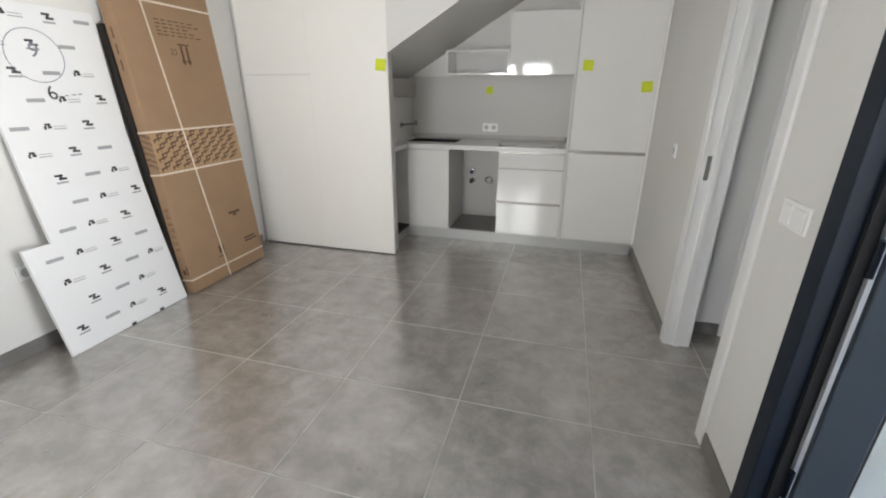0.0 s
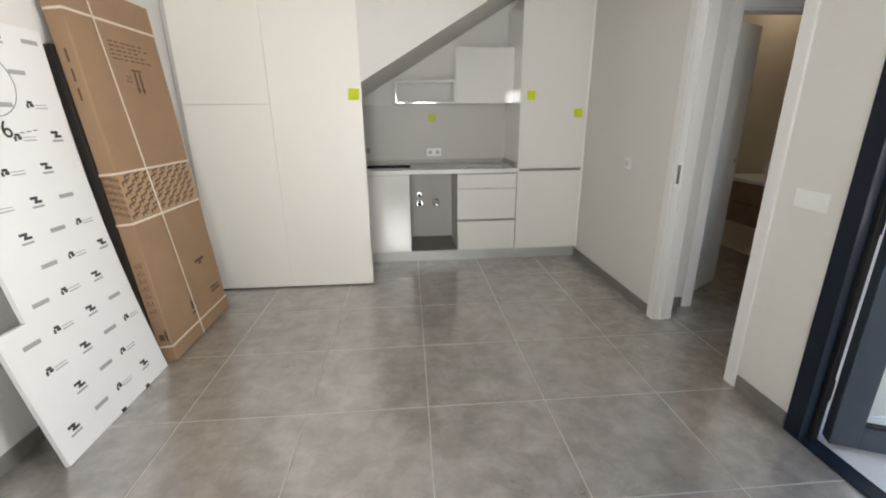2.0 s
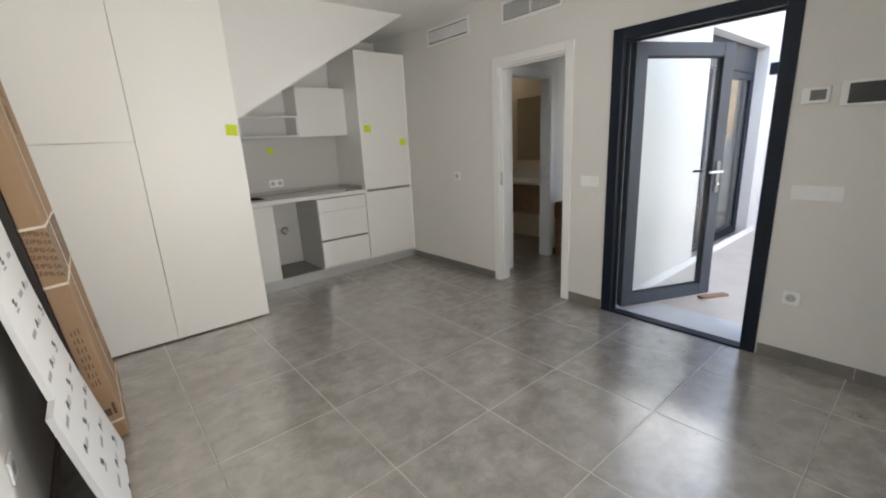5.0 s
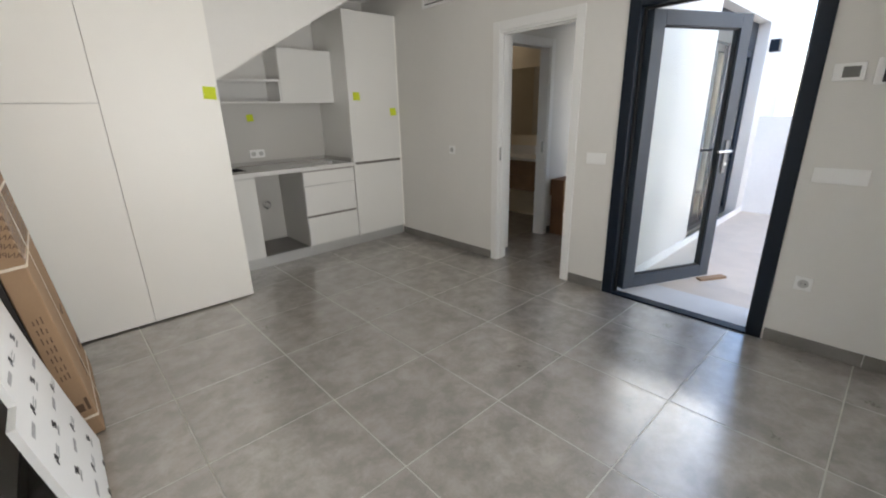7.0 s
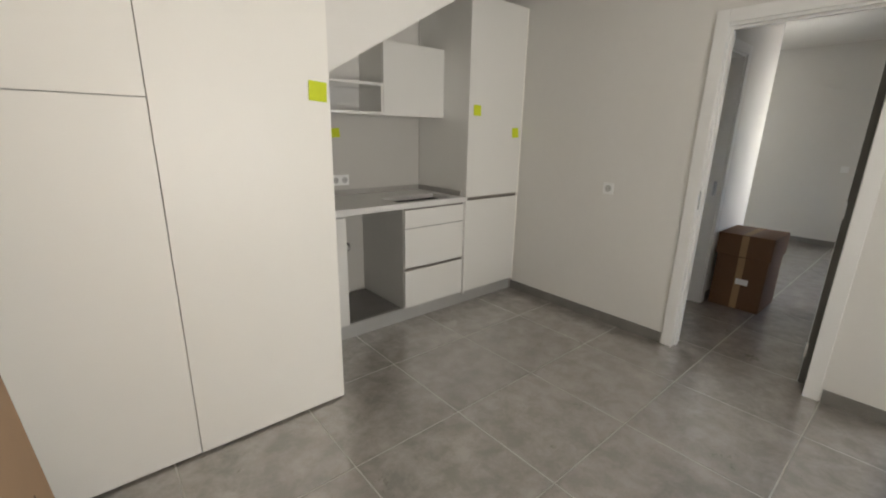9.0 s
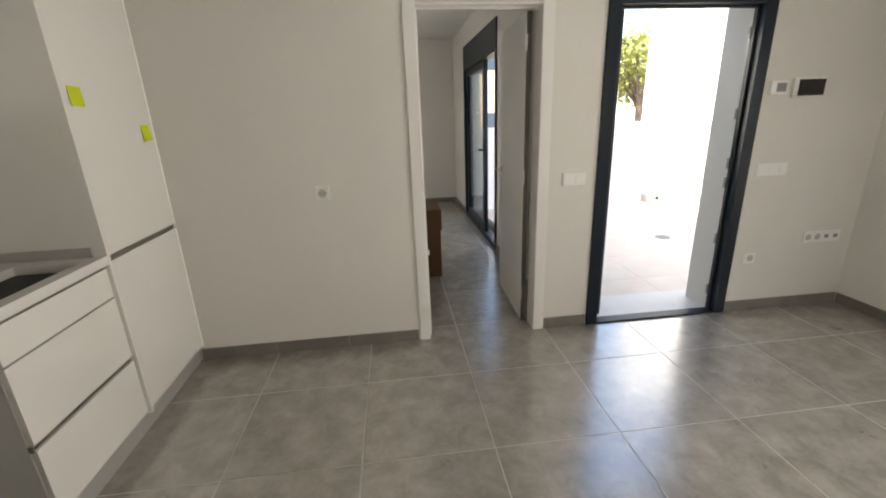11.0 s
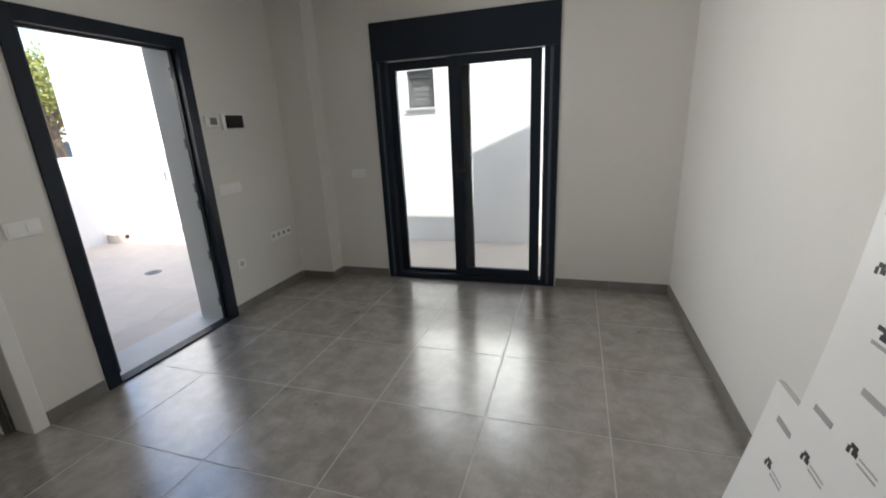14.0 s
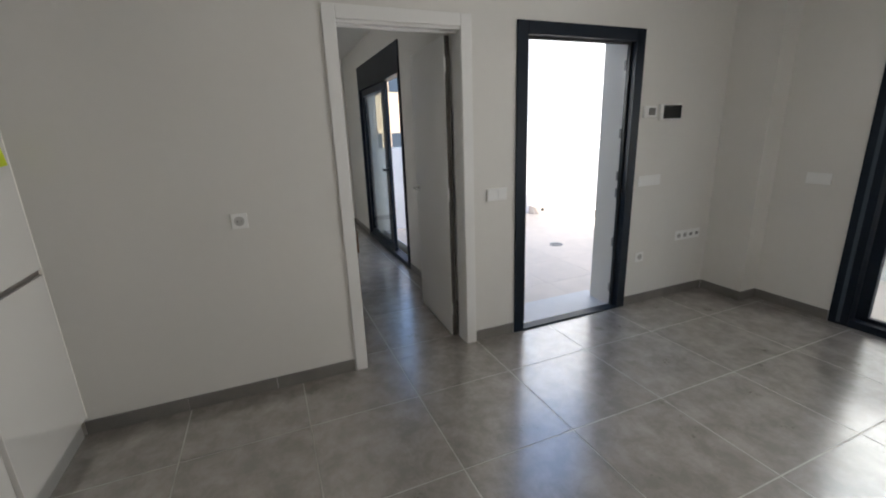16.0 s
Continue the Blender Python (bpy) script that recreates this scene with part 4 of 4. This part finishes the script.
part("cover", rod(bmesh.new(), (1.95, -1.88, -0.03), (1.95, -1.88, -0.024), 0.085, sides=28), MIDGREY, d)
part("slots", boxes(*[(1.90, 2.0, -1.93 + 0.022 * i, -1.922 + 0.022 * i, -0.0239, -0.0232) for i in range(5)]), RUBBER, d)
w = whole("wood_offcut", boxes((-0.13, 0.13, -0.03, 0.03, 0, 0.018), bevel=0.001), CARD, "small wooden offcut lying on the patio tiles", "offcut")
w.matrix_basis = pose(0.95, -0.52, -0.0295, 0, 0, -30)
PLACE[w] = w.matrix_basis
lamp = thing("outdoor_wall_lamp", (3.86, -0.02, 2.05), "anthracite box-shaped outdoor wall lamp", "wall lamp")
part("housing", boxes((3.80, 3.92, -0.12, -0.021, 2.02, 2.16), bevel=0.004), DARK, lamp)
lamp = thing("outdoor_wall_lamp", (0.62, -0.02, 2.2), "anthracite box-shaped outdoor wall lamp", "wall lamp")
part("housing", boxes((0.56, 0.68, -0.12, -0.021, 2.16, 2.30), bevel=0.004), DARK, lamp)
hb = thing("meter_hatch", (3.2, -3.64, 0.6), "white flush hatch with a small handle in the patio wall", "hatch")
part("hatch_door", boxes((2.98, 3.60, -3.65, -3.636, 0.2, 1.12), bevel=0.002), RENDER, hb)
part("hatch_handle", boxes((3.53, 3.55, -3.636, -3.612, 0.80, 0.94), bevel=0.002), PLASTICGREY, hb)


def house(m, w, d, h, mat, label):
    root = thing("neighbour_house", m, label, "house")
    part("wall", boxes((0, w, 0, d, 0, h)), mat, root, local=True)
    part("roof", boxes((-0.1, w + 0.1, -0.1, d + 0.1, h, h + 0.25)), mat, root, local=True)
    for i in range(2):
        for k in range(3):
            f = part("window", boxes((-0.02, -0.001, d * (k + 0.6) / 4, d * (k + 1.2) / 4, 0.9 + 2.8 * i, 2.0 + 2.8 * i)), DARKLEAF, root, local=True)
    return root


house(pose(16, -6.2, -0.5), 8, 4.4, 5.0, BEIGE, "two-storey beige neighbouring house behind the patio wall")
house(pose(22, -20, -0.5), 9, 8, 4.0, RENDER, "white neighbouring house beyond the trees")


def tree(x, y, h, r, seed, label):
    rng = random.Random(seed)
    root = thing("pine_tree", (x, y, -0.5), label, "tree", "pines beyond the patio wall")
    bm = bmesh.new()
    top = Vector((x + 0.2, y, -0.5 + h * 0.62))
    rod(bm, (x, y, -0.5), top, 0.16, 0.09, 10)
    tips = []
    for i in range(12):
        a = rng.uniform(0, 6.28)
        tip = Vector((x + math.cos(a) * r * rng.uniform(0.3, 0.85), y + math.sin(a) * r * rng.uniform(0.3, 0.85), -0.5 + h * rng.uniform(0.5, 0.95)))
        rod(bm, top - Vector((0, 0, rng.uniform(0, h * 0.25))), tip, 0.05, 0.015, 6)
        tips.append(tip)
    part("trunk", bm, BARK, root)
    verts, faces = [], []
    for tip in tips:
        for k in range(420):
            c = tip + Vector((rng.gauss(0, r * 0.26), rng.gauss(0, r * 0.26), rng.gauss(0, r * 0.15)))
            u = Vector((rng.gauss(0, 1), rng.gauss(0, 1), rng.gauss(0, 1))).normalized() * rng.uniform(0.05, 0.10)
            v = u.cross(Vector((rng.gauss(0, 1), rng.gauss(0, 1), rng.gauss(0, 1)))).normalized() * 0.035
            n = len(verts)
            verts += [c - u, c + v, c + u, c - v]
            faces.append((n, n + 1, n + 2, n + 3))
    me = bpy.data.meshes.new("crown")
    me.from_pydata([tuple(v - Vector((x, y, -0.5))) for v in verts], [], faces)
    me.materials.append(LEAF)
    ob = new("crown", me)
    ob.parent = root


tree(10.5, -6.6, 4.7, 1.7, 3, "green pine tree with an airy crown beyond the patio wall")
tree(13.5, -9.0, 4.8, 1.8, 5, "green pine tree with an airy crown beyond the patio wall")

# ---- tiled floors ----
P0, PX, PY = 0.602, -1.045, 0.308


def tiled(name, cells, z, mat, grout, label, px, py, pitch, gap):
    """Square tiles cut to rectangles of floor, on a bed of grout."""
    root = whole(name, boxes(*[(a, b, c, d, z - 0.12, z - 0.0009) for a, b, c, d in cells]), grout, label, kind="structure", at=(0, 0, z - 0.12))
    full = None
    for a, b, c, d in cells:
        for i in range(math.floor((a - px) / pitch), math.ceil((b - px) / pitch)):
            for j in range(math.floor((c - py) / pitch), math.ceil((d - py) / pitch)):
                x0, x1 = max(a, px + i * pitch + gap / 2), min(b, px + (i + 1) * pitch - gap / 2)
                y0, y1 = max(c, py + j * pitch + gap / 2), min(d, py + (j + 1) * pitch - gap / 2)
                if x1 - x0 < 0.01 or y1 - y0 < 0.01:
                    continue
                cut = (x1 - x0) < pitch - gap - 0.001 or (y1 - y0) < pitch - gap - 0.001
                hx, hy = (x1 - x0) / 2, (y1 - y0) / 2
                if cut or full is None:
                    me = mesh_of("tile", boxes((-hx, hx, -hy, hy, -0.010, 0.0), bevel=0.0012), mat)
                    if not cut:
                        full = me
                else:
                    me = full
                ob = new("tile", me)
                ob.location = ((x0 + x1) / 2, (y0 + y1) / 2, 0.12)
                ob.parent = root
    return root


tiled("floor", [(-3.43, 0.0, -2.18, 3.19), (0.0, 0.12, 0.388, 1.109), (0.12, 4.75, 0.20, 3.19), (-2.5, -0.893, -2.3, -2.18)], 0.0, TILE, GROUT, "grey concrete-look porcelain floor tiles", PX, PY, P0, 0.006)
tiled("patio_floor", [(0.42, 4.0, -3.65, -0.02), (0.30, 0.42, -3.65, -1.062), (-5.0, 0.30, -3.65, -2.48)], -0.03, PATIO, PATIOGROUT, "pale beige patio tiles", 0.2, -0.3, 0.602, 0.005)
